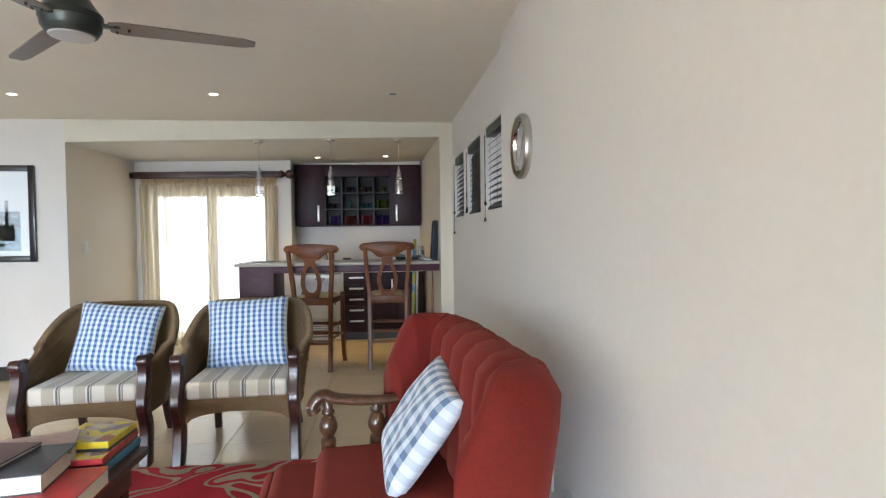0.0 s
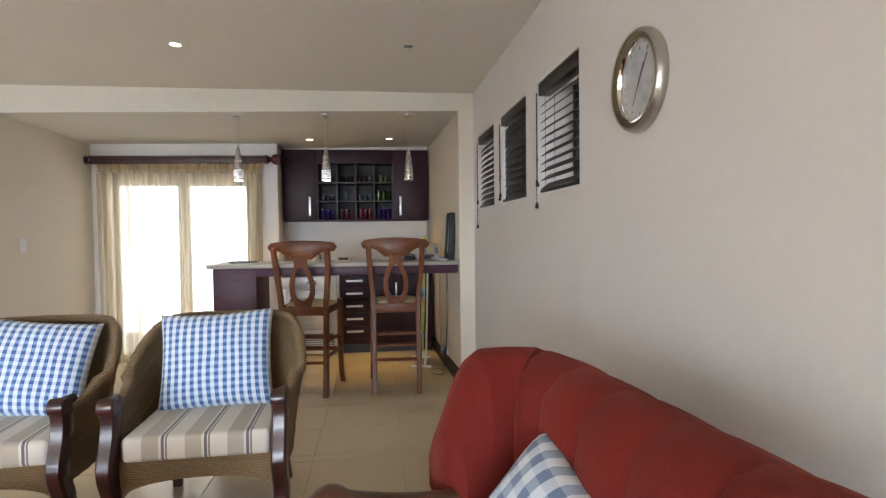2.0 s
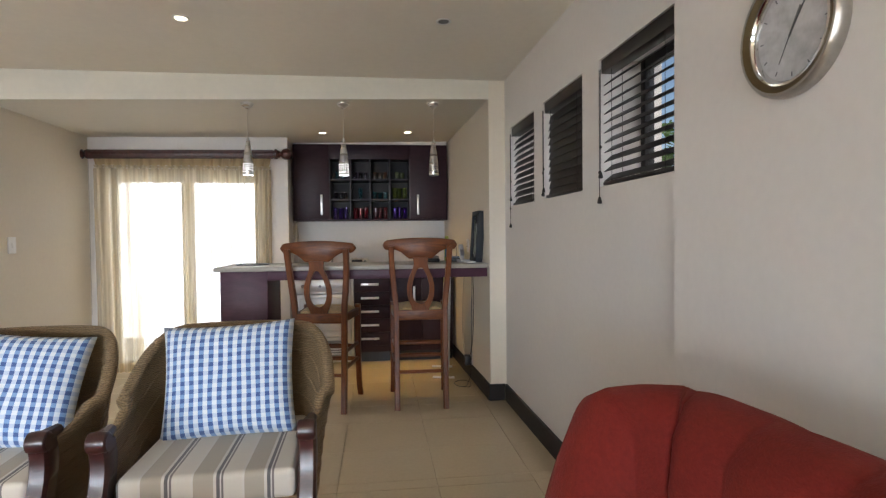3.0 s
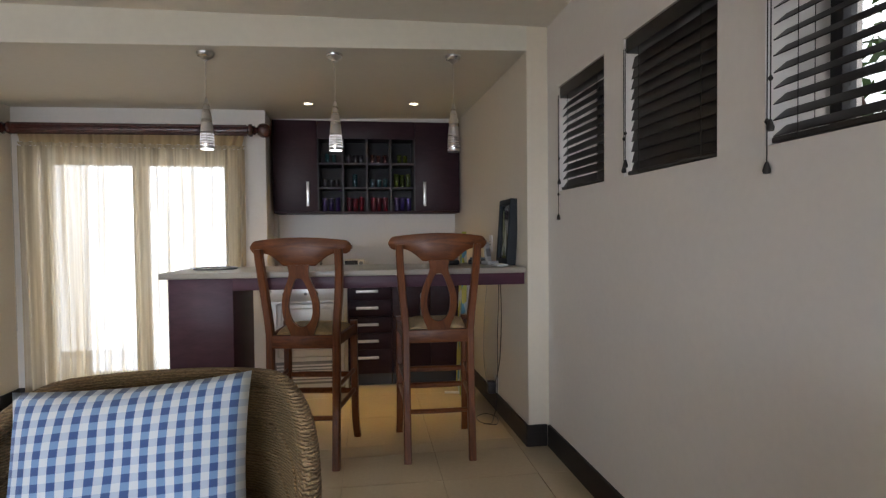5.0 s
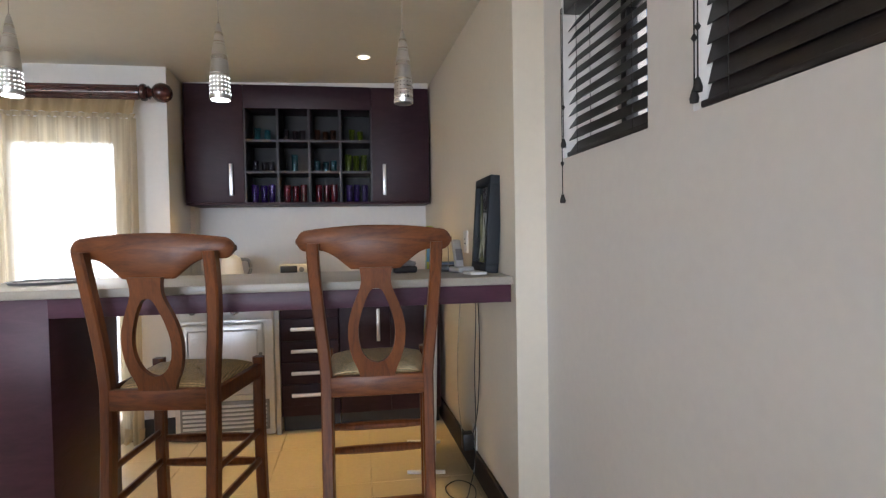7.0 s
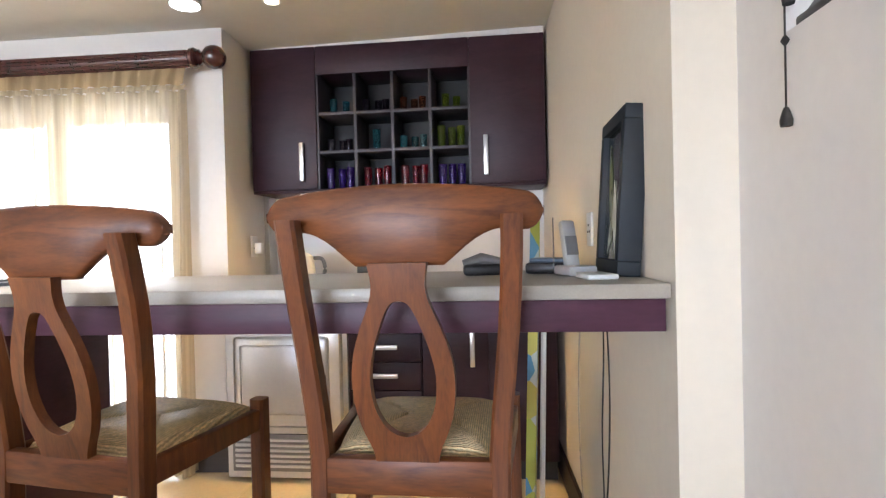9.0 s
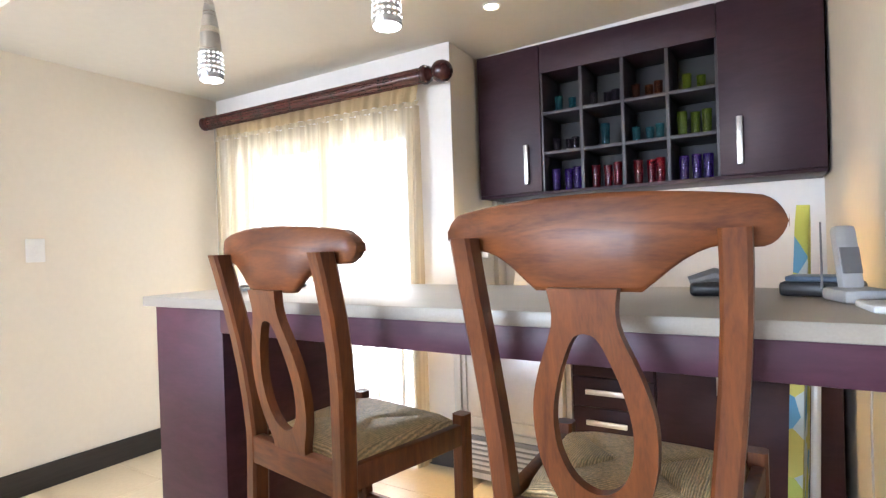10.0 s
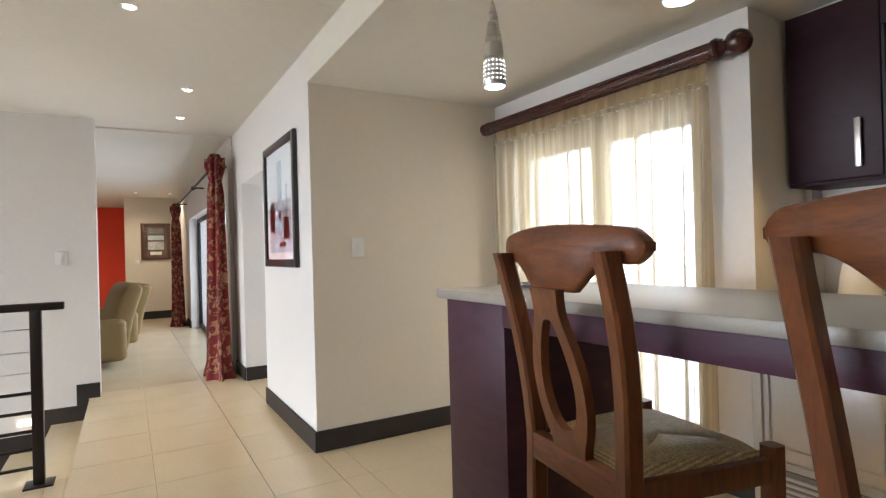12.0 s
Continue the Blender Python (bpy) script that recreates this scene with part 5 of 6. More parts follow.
def wicker_chair():
    c = thing("wicker_armchair", Matrix(), "brown wicker armchair with dark mahogany arm posts", "armchair", "wicker armchairs")
    half = [(-0.315, -0.29), (-0.335, -0.12), (-0.335, 0.05), (-0.31, 0.19), (-0.24, 0.295), (-0.12, 0.345), (0.0, 0.355)]
    pts = curve([(x, y, 0) for x, y in half] + [(-x, y, 0) for x, y in reversed(half[:-1])], 5)
    n = len(pts)

    def top(i):
        f = min(i, n - 1 - i) / ((n - 1) / 2)
        return 0.575 + 0.27 * smooth01((f - 0.12) / 0.58)
    outer, inner = [], []
    bm = bmesh.new()
    for i, p in enumerate(pts):
        d = (pts[min(i + 1, n - 1)] - pts[max(i - 1, 0)]).normalized()
        nrm = Vector((-d.y, d.x, 0))
        if nrm.dot(Vector((p.x, p.y + 0.05, 0))) < 0:
            nrm = -nrm
        col = []
        ht = top(i)
        for k in range(7):
            f = k / 6
            z = 0.27 + (ht - 0.27) * f
            flare = 0.055 * f ** 1.5 * (1.0 if p.y > 0 else 0.45)
            col.append(bm.verts.new((p + nrm * flare).to_tuple()[:2] + (z,)))
        for k in range(6, -1, -1):
            f = k / 6
            z = 0.27 + (ht - 0.27) * f
            flare = 0.055 * f ** 1.5 * (1.0 if p.y > 0 else 0.45) - 0.03
            col.append(bm.verts.new((p + nrm * flare).to_tuple()[:2] + (z,)))
        outer.append(col)
    m = len(outer[0])
    for a, b in zip(outer, outer[1:]):
        for k in range(m):
            bm.faces.new((a[k], b[k], b[(k + 1) % m], a[(k + 1) % m]))
    bm.faces.new(outer[0]), bm.faces.new(list(reversed(outer[-1])))
    rim = [(Vector(col[6].co) + Vector(col[7].co)) / 2 for col in outer]
    part("woven_shell", bm, WICKER, c, "woven brown wicker back and sides", smooth=60)
    bm = bmesh.new()
    tube(bm, rim, [0.026 if 6 < i < n - 7 else 0.021 for i in range(n)], 10)
    part("braided_rim", bm, WICKER, c, "thick braided wicker rim", smooth=60)
    # horizontal weave strands standing proud of the shell
    for r, zf in enumerate((0.18, 0.34, 0.5, 0.66, 0.82)):
        for inside in (0, 1):
            bm = bmesh.new()
            line = []
            for i, p in enumerate(pts):
                ht = top(i)
                col_o = rim[i]
                d = (pts[min(i + 1, n - 1)] - pts[max(i - 1, 0)]).normalized()
                nrm = Vector((-d.y, d.x, 0))
                if nrm.dot(Vector((p.x, p.y + 0.05, 0))) < 0:
                    nrm = -nrm
                flare = 0.055 * zf ** 1.5 * (1.0 if p.y > 0 else 0.45) - 0.031 * inside
                q = p + nrm * flare
                line.append((q.x, q.y, 0.27 + (ht - 0.27) * zf))
            tube(bm, line, 0.0045, 6)
            part("weave_strand", bm, WICKER, c)
    arch = [(-0.29, 0.37), (0.29, 0.37), (0.29, 0.225)] + [(0.28 * math.cos(math.pi * k / 14), 0.235 + 0.06 * math.sin(math.pi * k / 14)) for k in range(0, 15)] + [(-0.29, 0.225)]
    bm = bmesh.new()
    slab(bm, arch, -0.285, -0.265)
    part("front_apron", bm, WICKER, c, "arched woven wicker apron")
    bm = bmesh.new()
    tube(bm, [(0.28 * math.cos(math.pi * k / 14), -0.276, 0.235 + 0.06 * math.sin(math.pi * k / 14)) for k in range(15)], 0.009, 6, up=(0, 1, 0))
    part("apron_edge", bm, WICKER, c)
    part("seat_deck", bx(-0.29, 0.29, -0.27, 0.30, 0.33, 0.365), WICKER, c)
    for sx in (-1, 1):
        bm = bmesh.new()
        pp = curve([(sx * 0.325, -0.305, 0), (sx * 0.322, -0.285, 0.1), (sx * 0.322, -0.275, 0.22), (sx * 0.322, -0.315, 0.32), (sx * 0.322, -0.318, 0.38), (sx * 0.322, -0.285, 0.47), (sx * 0.322, -0.275, 0.54), (sx * 0.322, -0.29, 0.60)], 4)
        post(bm, pp, 0.060, 0.088)
        part("front_post", bm, DARKWOOD, c, "carved dark mahogany arm post")
        bm = bmesh.new()
        lathe(bm, [(0.026, -0.031), (0.033, -0.026), (0.036, 0), (0.033, 0.026), (0.026, 0.031)], seg=20, m=pose(sx * 0.322, -0.305, 0.598, 0, 90, 0))
        tube(bm, [(sx * 0.322, -0.30, 0.60), (sx * 0.33, -0.2, 0.605)], [0.03, 0.018], 10)
        part("scroll", bm, DARKWOOD, c)
        bm = bmesh.new()
        post(bm, curve([(sx * 0.27, 0.32, 0), (sx * 0.26, 0.27, 0.15), (sx * 0.255, 0.24, 0.33)], 4), 0.042, 0.042)
        part("back_leg", bm, DARKWOOD, c)
    sc2 = part("seat_cushion", bx(-0.282, 0.282, -0.305, 0.27, 0.368, 0.47, bevel=0.022, seg=4), STRIPED, c, "beige and grey striped seat cushion", smooth=60)
    return c


chair = wicker_chair()
CHA, CHB = pose(-0.455, 3.80, 0, 0, 0, 2), pose(-1.305, 3.80, 0, 0, 0, 4)
chair.matrix_basis = CHA
copy_thing(chair, CHB)
pillow("blue_cushion", CHA @ pose(-0.01, 0.055, 0.455, -18, -2.5, 0), 0.52, 0.46, 0.17, BLUECHECK, "blue and white gingham cushion leaning in a wicker armchair")
pillow("blue_cushion", CHB @ pose(0.0, 0.045, 0.455, -22, 6, 0), 0.50, 0.45, 0.17, BLUECHECK, "blue and white gingham cushion leaning in a wicker armchair")

# ---- red wing armchair ----
RM = pose(0.835, 2.14, 0, 0, 0, 95)
red = thing("red_armchair", RM, "red velour wing armchair with channel-tufted back", "armchair")


def red_back():
    near = [(-0.49, 0.28), (-0.535, 0.22), (-0.548, 0.14), (-0.50, 0.06), (-0.375, 0.012), (-0.19, 0.0), (0.0, 0.0)]
    far = [(0.19, 0.0), (0.375, 0.012), (0.50, 0.06), (0.552, 0.16), (0.545, 0.28), (0.51, 0.375)]
    pts = curve([(x, y, 0) for x, y in near + far], 26)
    n = len(pts)
    bm = bmesh.new()
    cols = []
    length = [0.0]
    for a, b in zip(pts, pts[1:]):
        length.append(length[-1] + (b - a).length)
    total = length[-1]
    for i, p in enumerate(pts):
        s = length[i] / total
        d = (pts[min(i + 1, n - 1)] - pts[max(i - 1, 0)]).normalized()
        nrm = Vector((d.y, -d.x, 0))
        if nrm.dot(Vector((-p.x, 0.45 - p.y, 0))) < 0:
            nrm = -nrm
        e = min(s, 1 - s)
        h = 0.72 + 0.24 * smooth01((e + 0.035) / 0.11) - 0.012 * smooth01((e - 0.2) / 0.2)
        th = 0.15 + 0.03 * smooth01((e - 0.12) / 0.15)
        lean = 0.05 if e > 0.2 else 0.05 * e / 0.2
        chan = abs(math.sin(math.pi * (s - 0.5) * 9.0 + math.pi / 2)) ** 0.7 if e > 0.2 else 1.0
        puff = 0.014 * (chan - 0.6) * smooth01((e - 0.16) / 0.08)
        sec = [(0.0, 0.10), (-0.004, 0.35), (-0.01, 0.6), (-0.02 - lean * 0.4, h - 0.17), (-0.02 - lean * 0.5, h - 0.09), (0.008 - lean * 0.4, h - 0.028 + puff * 0.3), (th * 0.35, h + puff * 0.6), (th * 0.65 + puff * 0.3, h - 0.012 + puff * 0.7),
               (th * 0.92 + puff, h - 0.06 + puff * 0.3), (th + puff * 1.2, h - 0.14), (th + 0.004 + puff * 1.2, h - 0.28 if h > 0.85 else h * 0.6), (th + 0.01 + puff, 0.48), (th + 0.02, 0.36), (th, 0.2), (th - 0.02, 0.1)]
        cols.append([bm.verts.new((p.x + nrm.x * o, p.y + nrm.y * o, z)) for o, z in sec])
    m = len(cols[0])
    for a, b in zip(cols, cols[1:]):
        for k in range(m):
            bm.faces.new((a[k], b[k], b[(k + 1) % m], a[(k + 1) % m]))
    bm.faces.new(cols[0]), bm.faces.new(list(reversed(cols[-1])))
    return bm


part("wing_back", red_back(), VELVET, red, "tufted red velour wing back", smooth=180)
bm = bmesh.new()
box(bm, -0.43, 0.40, 0.14, 0.66, 0.16, 0.465, bevel=0.05, seg=4)
box(bm, -0.425, 0.395, 0.56, 0.83, 0.16, 0.415, bevel=0.05, seg=4)
part("seat", bm, VELVET, red, smooth=75)
bm = bmesh.new()
box(bm, -0.365, 0.365, 0.79, 0.855, 0.20, 0.40, bevel=0.035, seg=4)
part("footrest_front", bm, VELVET, red, smooth=75)
part("base_frame", bx(-0.40, 0.40, 0.10, 0.77, 0.05, 0.17, bevel=0.01), ARMWOOD, red)
for sx in (1,):
    bm = bmesh.new()
    ap = curve([(sx * 0.42, 0.32, 0.625), (sx * 0.42, 0.44, 0.622), (sx * 0.425, 0.58, 0.637), (sx * 0.43, 0.625, 0.652), (sx * 0.432, 0.655, 0.64), (sx * 0.432, 0.675, 0.608), (sx * 0.432, 0.668, 0.585)], 6)
    tube(bm, ap, [0.022 + 0.012 * min(1, i / (len(ap) * 0.6)) for i in range(len(ap))], 12, (1.25, 0.8))
    part("arm_rest", bm, ARMWOOD, red, "carved polished wooden arm", smooth=60)
    for y in (0.615, 0.42):
        bm = bmesh.new()
        lathe(bm, [(0.03, 0.39), (0.03, 0.455), (0.02, 0.463), (0.026, 0.475), (0.036, 0.495), (0.037, 0.515), (0.028, 0.54), (0.018, 0.552), (0.026, 0.56), (0.026, 0.57), (0.018, 0.58), (0.022, 0.605 if y < 0.6 else 0.62)], (sx * 0.425, y, 0.02), 20)
        part("turned_post", bm, ARMWOOD, red, "turned wooden baluster", smooth=50)
    for y in (0.12, 0.72):
        bm = bmesh.new()
        lathe(bm, [(0.018, 0), (0.026, 0.02), (0.022, 0.05)], (sx * 0.36, y, 0), 14)
        part("foot", bm, ARMWOOD, red)
pillow("check_cushion", RM @ pose(0.11, 0.41, 0.462, -34, 9, 178), 0.42, 0.42, 0.12, GREYCHECK, "grey-blue checked cushion propped in the red armchair")

# ---- coffee table with books and games ----
tb = thing("coffee_table", pose(-1.07, 2.05, 0), "dark mahogany coffee table with a moulded top", "coffee table")
part("tabletop", bx(-0.55, 0.55, -0.5, 0.5, 0.435, 0.47, bevel=0.012, seg=3), DARKWOOD, tb)
part("apron", bx(-0.50, 0.50, -0.45, 0.45, 0.33, 0.434, bevel=0.004), DARKWOOD, tb)
for sx in (-1, 1):
    for sy in (-1, 1):
        bm = bmesh.new()
        post(bm, [(sx * 0.46, sy * 0.41, 0.014), (sx * 0.46, sy * 0.41, 0.33)], 0.07, 0.07)
        part("leg", bm, DARKWOOD, tb)
PAGES = mat("book_pages", (0.62, 0.58, 0.49), 0.8, vary=0.04, stretch=(1, 1, 60))
COV = [mat("cover_" + nm, c, 0.35, vary=0.15, scale=3) for nm, c in (("maroon", (0.10, 0.03, 0.03)), ("yellow", (0.62, 0.50, 0.03)), ("red", (0.45, 0.03, 0.04)), ("blue", (0.04, 0.22, 0.42)), ("slate", (0.05, 0.055, 0.07)), ("pink", (0.42, 0.30, 0.28)), ("green", (0.25, 0.32, 0.05)))]


COMIC = mat("comic_print", (0.5, 0.45, 0.3), 0.35)
nt, lk = COMIC.node_tree.nodes, COMIC.node_tree.links
vt, tcx = nt.new("ShaderNodeTexVoronoi"), nt.new("ShaderNodeTexCoord")
vt.inputs["Scale"].default_value = 24
lk.new(tcx.outputs["Object"], vt.inputs[0])
rp, sep = nt.new("ShaderNodeValToRGB"), nt.new("ShaderNodeSeparateColor")
rp.color_ramp.interpolation = 'CONSTANT'
rp.color_ramp.elements[0].color = (0.60, 0.50, 0.05, 1)
rp.color_ramp.elements[1].position, rp.color_ramp.elements[1].color = 0.28, (0.42, 0.38, 0.40, 1)
for pos, c in ((0.5, (0.22, 0.17, 0.24)), (0.68, (0.55, 0.50, 0.40)), (0.86, (0.35, 0.12, 0.06))):
    rp.color_ramp.elements.new(pos).color = (*c, 1)
lk.new(vt.outputs["Color"], sep.inputs[0])
lk.new(sep.outputs[0], rp.inputs[0])
lk.new(rp.outputs[0], nt["Principled BSDF"].inputs["Base Color"])


def book(x, y, z, w, d, h, rot, cover, label, pages=True):
    b = thing("book" if pages else "board_game", pose(x, y, z, 0, 0, rot), label, "book" if pages else "game box")
    if pages:
        part("page_block", bx(-w / 2 + 0.004, w / 2 - 0.004, -d / 2 + 0.004, d / 2 - 0.004, 0.004, h - 0.004), PAGES, b)
        part("cover", bx(-w / 2, w / 2, -d / 2, d / 2, h - 0.004, h, bevel=0.001, seg=1), cover, b)
        part("cover", bx(-w / 2, w / 2, -d / 2, d / 2, 0, 0.004, bevel=0.001, seg=1), cover, b)
    else:
        part("lid", bx(-w / 2, w / 2, -d / 2, d / 2, h * 0.35, h, bevel=0.002, seg=1), cover, b)
        part("lid_print", bx(-w / 2 + 0.004, w / 2 - 0.004, -d / 2 + 0.004, d / 2 - 0.004, h, h + 0.001), COMIC, b, "colourful printed lid")
        part("tray", bx(-w / 2 + 0.003, w / 2 - 0.003, -d / 2 + 0.003, d / 2 - 0.003, 0, h * 0.35), COV[4], b)
    return b


T0 = 0.47
book(-0.66, 2.06, T0, 0.32, 0.30, 0.058, 4, COV[2], "thick book with cream pages and a red cover")
book(-0.80, 2.14, T0 + 0.058, 0.34, 0.26, 0.06, 8, COV[4], "thick book with cream pages on the coffee table")
book(-0.90, 2.16, T0 + 0.118, 0.28, 0.24, 0.016, -5, COV[0], "maroon booklet on top of the book pile")
book(-0.66, 2.39, T0, 0.22, 0.30, 0.038, 0, COV[3], "blue board game box on the coffee table", False)
book(-0.66, 2.39, T0 + 0.038, 0.215, 0.295, 0.034, 2, COV[2], "red board game box in a pile", False)
book(-0.655, 2.42, T0 + 0.072, 0.20, 0.22, 0.036, -1, COV[1], "yellow board game box on top of the pile", False)
mg = thing("magazine", pose(-0.80, 2.27, T0 + 0.112, 4, 0, 20), "pale pink printed magazine lying open on the pile", "magazine")
part("sheet", bx(-0.14, 0.14, -0.10, 0.10, 0, 0.004), COV[5], mg)

# ---- rug ----
RUG = mat("rug_pile", (0.5, 0.4, 0.3), 0.95, vary=0.1, bump=0.6, bump_scale=300)
n_, l_ = RUG.node_tree.nodes, RUG.node_tree.links
tc_ = n_.new("ShaderNodeTexCoord")
nz = n_.new("ShaderNodeTexNoise")
nz.inputs["Scale"].default_value, nz.inputs["Detail"].default_value, nz.inputs["Distortion"].default_value = 2.1, 0.2, 2.4
l_.new(tc_.outputs["Object"], nz.inputs[0])
rp_ = n_.new("ShaderNodeValToRGB")
rp_.color_ramp.interpolation = 'CONSTANT'
rp_.color_ramp.elements[0].color = (0.52, 0.022, 0.045, 1)
rp_.color_ramp.elements[1].position, rp_.color_ramp.elements[1].color = 0.43, (0.50, 0.42, 0.33, 1)
for pos, c in ((0.50, (0.52, 0.022, 0.045)), (0.58, (0.50, 0.42, 0.33)), (0.64, (0.45, 0.02, 0.04))):
    rp_.color_ramp.elements.new(pos).color = (*c, 1)
l_.new(nz.outputs[0], rp_.inputs[0])
l_.new(rp_.outputs[0], n_["Principled BSDF"].inputs["Base Color"])
rug = thing("rug", pose(-0.95, 2.3, 0), "red and beige rug with a scrolling leaf pattern", "rug")
part("carpet", bx(-1.3, 0.98, -1.2, 1.15, 0, 0.012, bevel=0.005), RUG, rug)

# ---- stairs and balustrade ----
st = tagged(new("stairs"), "cream tiled stairs going down beside the wall", "stairs", kind="structure")
for k in range(9):
    y1 = 4.385 - 0.265 * k
    part("step", bx(-4.898, -2.952, y1 - 0.265, y1, -0.178 * (k + 1) - 0.17, -0.178 * (k + 1), bevel=0.004), TILE, st)
bm = bmesh.new()
box(bm, -4.9, -4.884, 4.30, 4.47, 0, BB, bevel=0.002, seg=1)
for k in range(9):
    y1 = 4.30 - 0.265 * k
    z = -0.178 * (k + 1)
    box(bm, -4.9, -4.884, y1 - 0.265, y1 + 0.085, z, z + BB + 0.003, bevel=0.002, seg=1)
    box(bm, -4.9, -4.8845, y1, y1 + 0.085, z + 0.1, z + 0.178 + BB, bevel=0.002, seg=1)
solid("baseboard_stairs", bm, BASE, "dark stepped baseboard along the stairs", "baseboard")
sl = thing("step_light", pose(-4.895, 3.95, -0.13), "small lit recessed step light in the wall", "step light")
part("lens", bx(0, 0.012, -0.045, 0.045, -0.022, 0.022, bevel=0.003), emitter("step_glow", (1, 0.85, 0.6), 5), sl)
RAILM = mat("dark_rail_metal", (0.022, 0.016, 0.014), 0.4, metal=0.3)
bal = thing("balustrade", Matrix(), "dark metal balustrade with wires and bars", "balustrade")
for y in (4.27, 2.95, 1.6):
    p_ = part("post", bx(-2.945, -2.895, y - 0.025, y + 0.025, 0.008, 0.93, bevel=0.003), RAILM, bal)
    part("base_plate", bx(-2.985, -2.855, y - 0.065, y + 0.065, 0, 0.008, bevel=0.002), RAILM, p_)
part("top_rail", bx(-2.95, -2.89, 0.1, 4.395, 0.915, 0.955, bevel=0.004), RAILM, bal)
for z in (0.82, 0.70, 0.59):
    bm = bmesh.new()
    tube(bm, [(-2.92, 0.1, z), (-2.92, 4.30, z)], 0.003, 6)
    part("wire", bm, STEEL, bal)
for z in (0.485, 0.385, 0.285, 0.19, 0.095):
    bm = bmesh.new()
    tube(bm, [(-2.92, 0.1, z), (-2.92, 4.25, z)], 0.009, 8)
    part("bar", bm, RAILM, bal)

# ---- lounge ----
REDC = mat("red_patterned_curtain", (0.3, 0.03, 0.03), 0.8, vary=0.1, bump=0.2)
n_, l_ = REDC.node_tree.nodes, REDC.node_tree.links
tc_ = n_.new("ShaderNodeTexCoord")
vz = n_.new("ShaderNodeTexNoise")
vz.inputs["Scale"].default_value, vz.inputs["Detail"].default_value, vz.inputs["Distortion"].default_value = 17, 2.5, 0.8
l_.new(tc_.outputs["Object"], vz.inputs[0])
rp_ = n_.new("ShaderNodeValToRGB")
rp_.color_ramp.elements[0].position, rp_.color_ramp.elements[0].color = 0.40, (0.33, 0.17, 0.09, 1)
rp_.color_ramp.elements[1].position, rp_.color_ramp.elements[1].color = 0.48, (0.15, 0.009, 0.010, 1)
l_.new(vz.outputs[0], rp_.inputs[0])
l_.new(rp_.outputs[0], n_["Principled BSDF"].inputs["Base Color"])


def bunched(x, y, w, z0, z1, seed, label):
    """A long curtain gathered into a narrow column, knotted near its top and pooling on the floor."""
    c = thing("red_curtain", pose(x, y, 0), label, "curtain", "lounge curtains")
    rg = random.Random(seed)
    ph = [rg.uniform(0, 6.28) for _ in range(3)]
    bm = bmesh.new()
    rows, N = 30, 60
    g = []
    for j in range(rows + 1):
        f = j / rows
        z = z1 + (z0 - z1) * f
        wid = w * (0.62 + 0.38 * f) + (0.09 * max(0, 1 - abs(f - 0.02) / 0.06)) - 0.06 * max(0, 1 - abs(f - 0.1) / 0.05) + 0.10 * smooth01((f - 0.93) / 0.07)
        row = []
        for i in range(N):
            a = 2 * math.pi * i / N
            r = wid / 2 * (1 + 0.22 * math.sin(7 * a + ph[0] + 1.2 * f) + 0.08 * math.sin(13 * a + ph[1]))
            row.append(bm.verts.new((r * math.cos(a) + 0.02 * math.sin(4 * f + ph[2]), 0.55 * r * math.sin(a), z)))
        g.append(row)
    for a, b in zip(g, g[1:]):
        for i in range(N):
            bm.faces.new((a[i], b[i], b[(i + 1) % N], a[(i + 1) % N]))
    bm.faces.new(g[0])
    part("cloth", bm, REDC, c, smooth=180)
    bm = bmesh.new()
    lathe(bm, [(0.005, z1 - 0.02), (0.05, z1 - 0.01), (0.06, z1 + 0.02), (0.045, z1 + 0.05), (0.005, z1 + 0.06)], seg=14)
    part("knot", bm, REDC, c, smooth=180)
    return c


bunched(-5.10, 5.46, 0.36, 0.0, 2.14, 3, "long red patterned curtain bunched beside the sliding door")
bunched(-9.85, 5.44, 0.34, 0.0, 2.08, 5, "long red patterned curtain bunched at the far end")
lr = thing("lounge_curtain_pole", Matrix(), "dark iron curtain pole above the sliding door", "curtain pole")
bm = bmesh.new()
tube(bm, [(-10.0, 5.47, 2.10), (-4.98, 5.47, 2.10)], 0.014, 10)
part("pole", bm, BLACKALU, lr)
for x in (-5.3, -7.2, -9.6):
    part("bracket", bx(x - 0.012, x + 0.012, 5.47, 5.6, 2.09, 2.11), BLACKALU, lr)
    bm = bmesh.new()
    lathe(bm, [(0.01, -0.02), (0.03, -0.01), (0.03, 0.01), (0.01, 0.02)], seg=12, m=pose(x, 5.47, 2.10, 0, 90, 0))
    part("ring", bm, BLACKALU, lr)
sd = tagged(new("door_2"), "dark aluminium sliding glass door", "door", kind="structure")
for x0, x1 in ((-9.3, -9.24), (-8.05, -7.98), (-6.78, -6.71), (-5.51, -5.45)):
    part("stile", bx(x0, x1, 5.72, 5.77, 0, 1.82, bevel=0.003), BLACKALU, sd)
for x0, x1 in ((-9.24, -8.05), (-7.98, -6.78), (-6.71, -5.51)):
    part("rail", bx(x0, x1, 5.722, 5.768, 0, 0.07, bevel=0.003), BLACKALU, sd)
    part("rail", bx(x0, x1, 5.722, 5.768, 1.76, 1.82, bevel=0.003), BLACKALU, sd)
    p_ = part("pane", bx(x0, x1, 5.743, 5.747, 0.07, 1.76), GLASS, sd)
    p_.visible_shadow = False


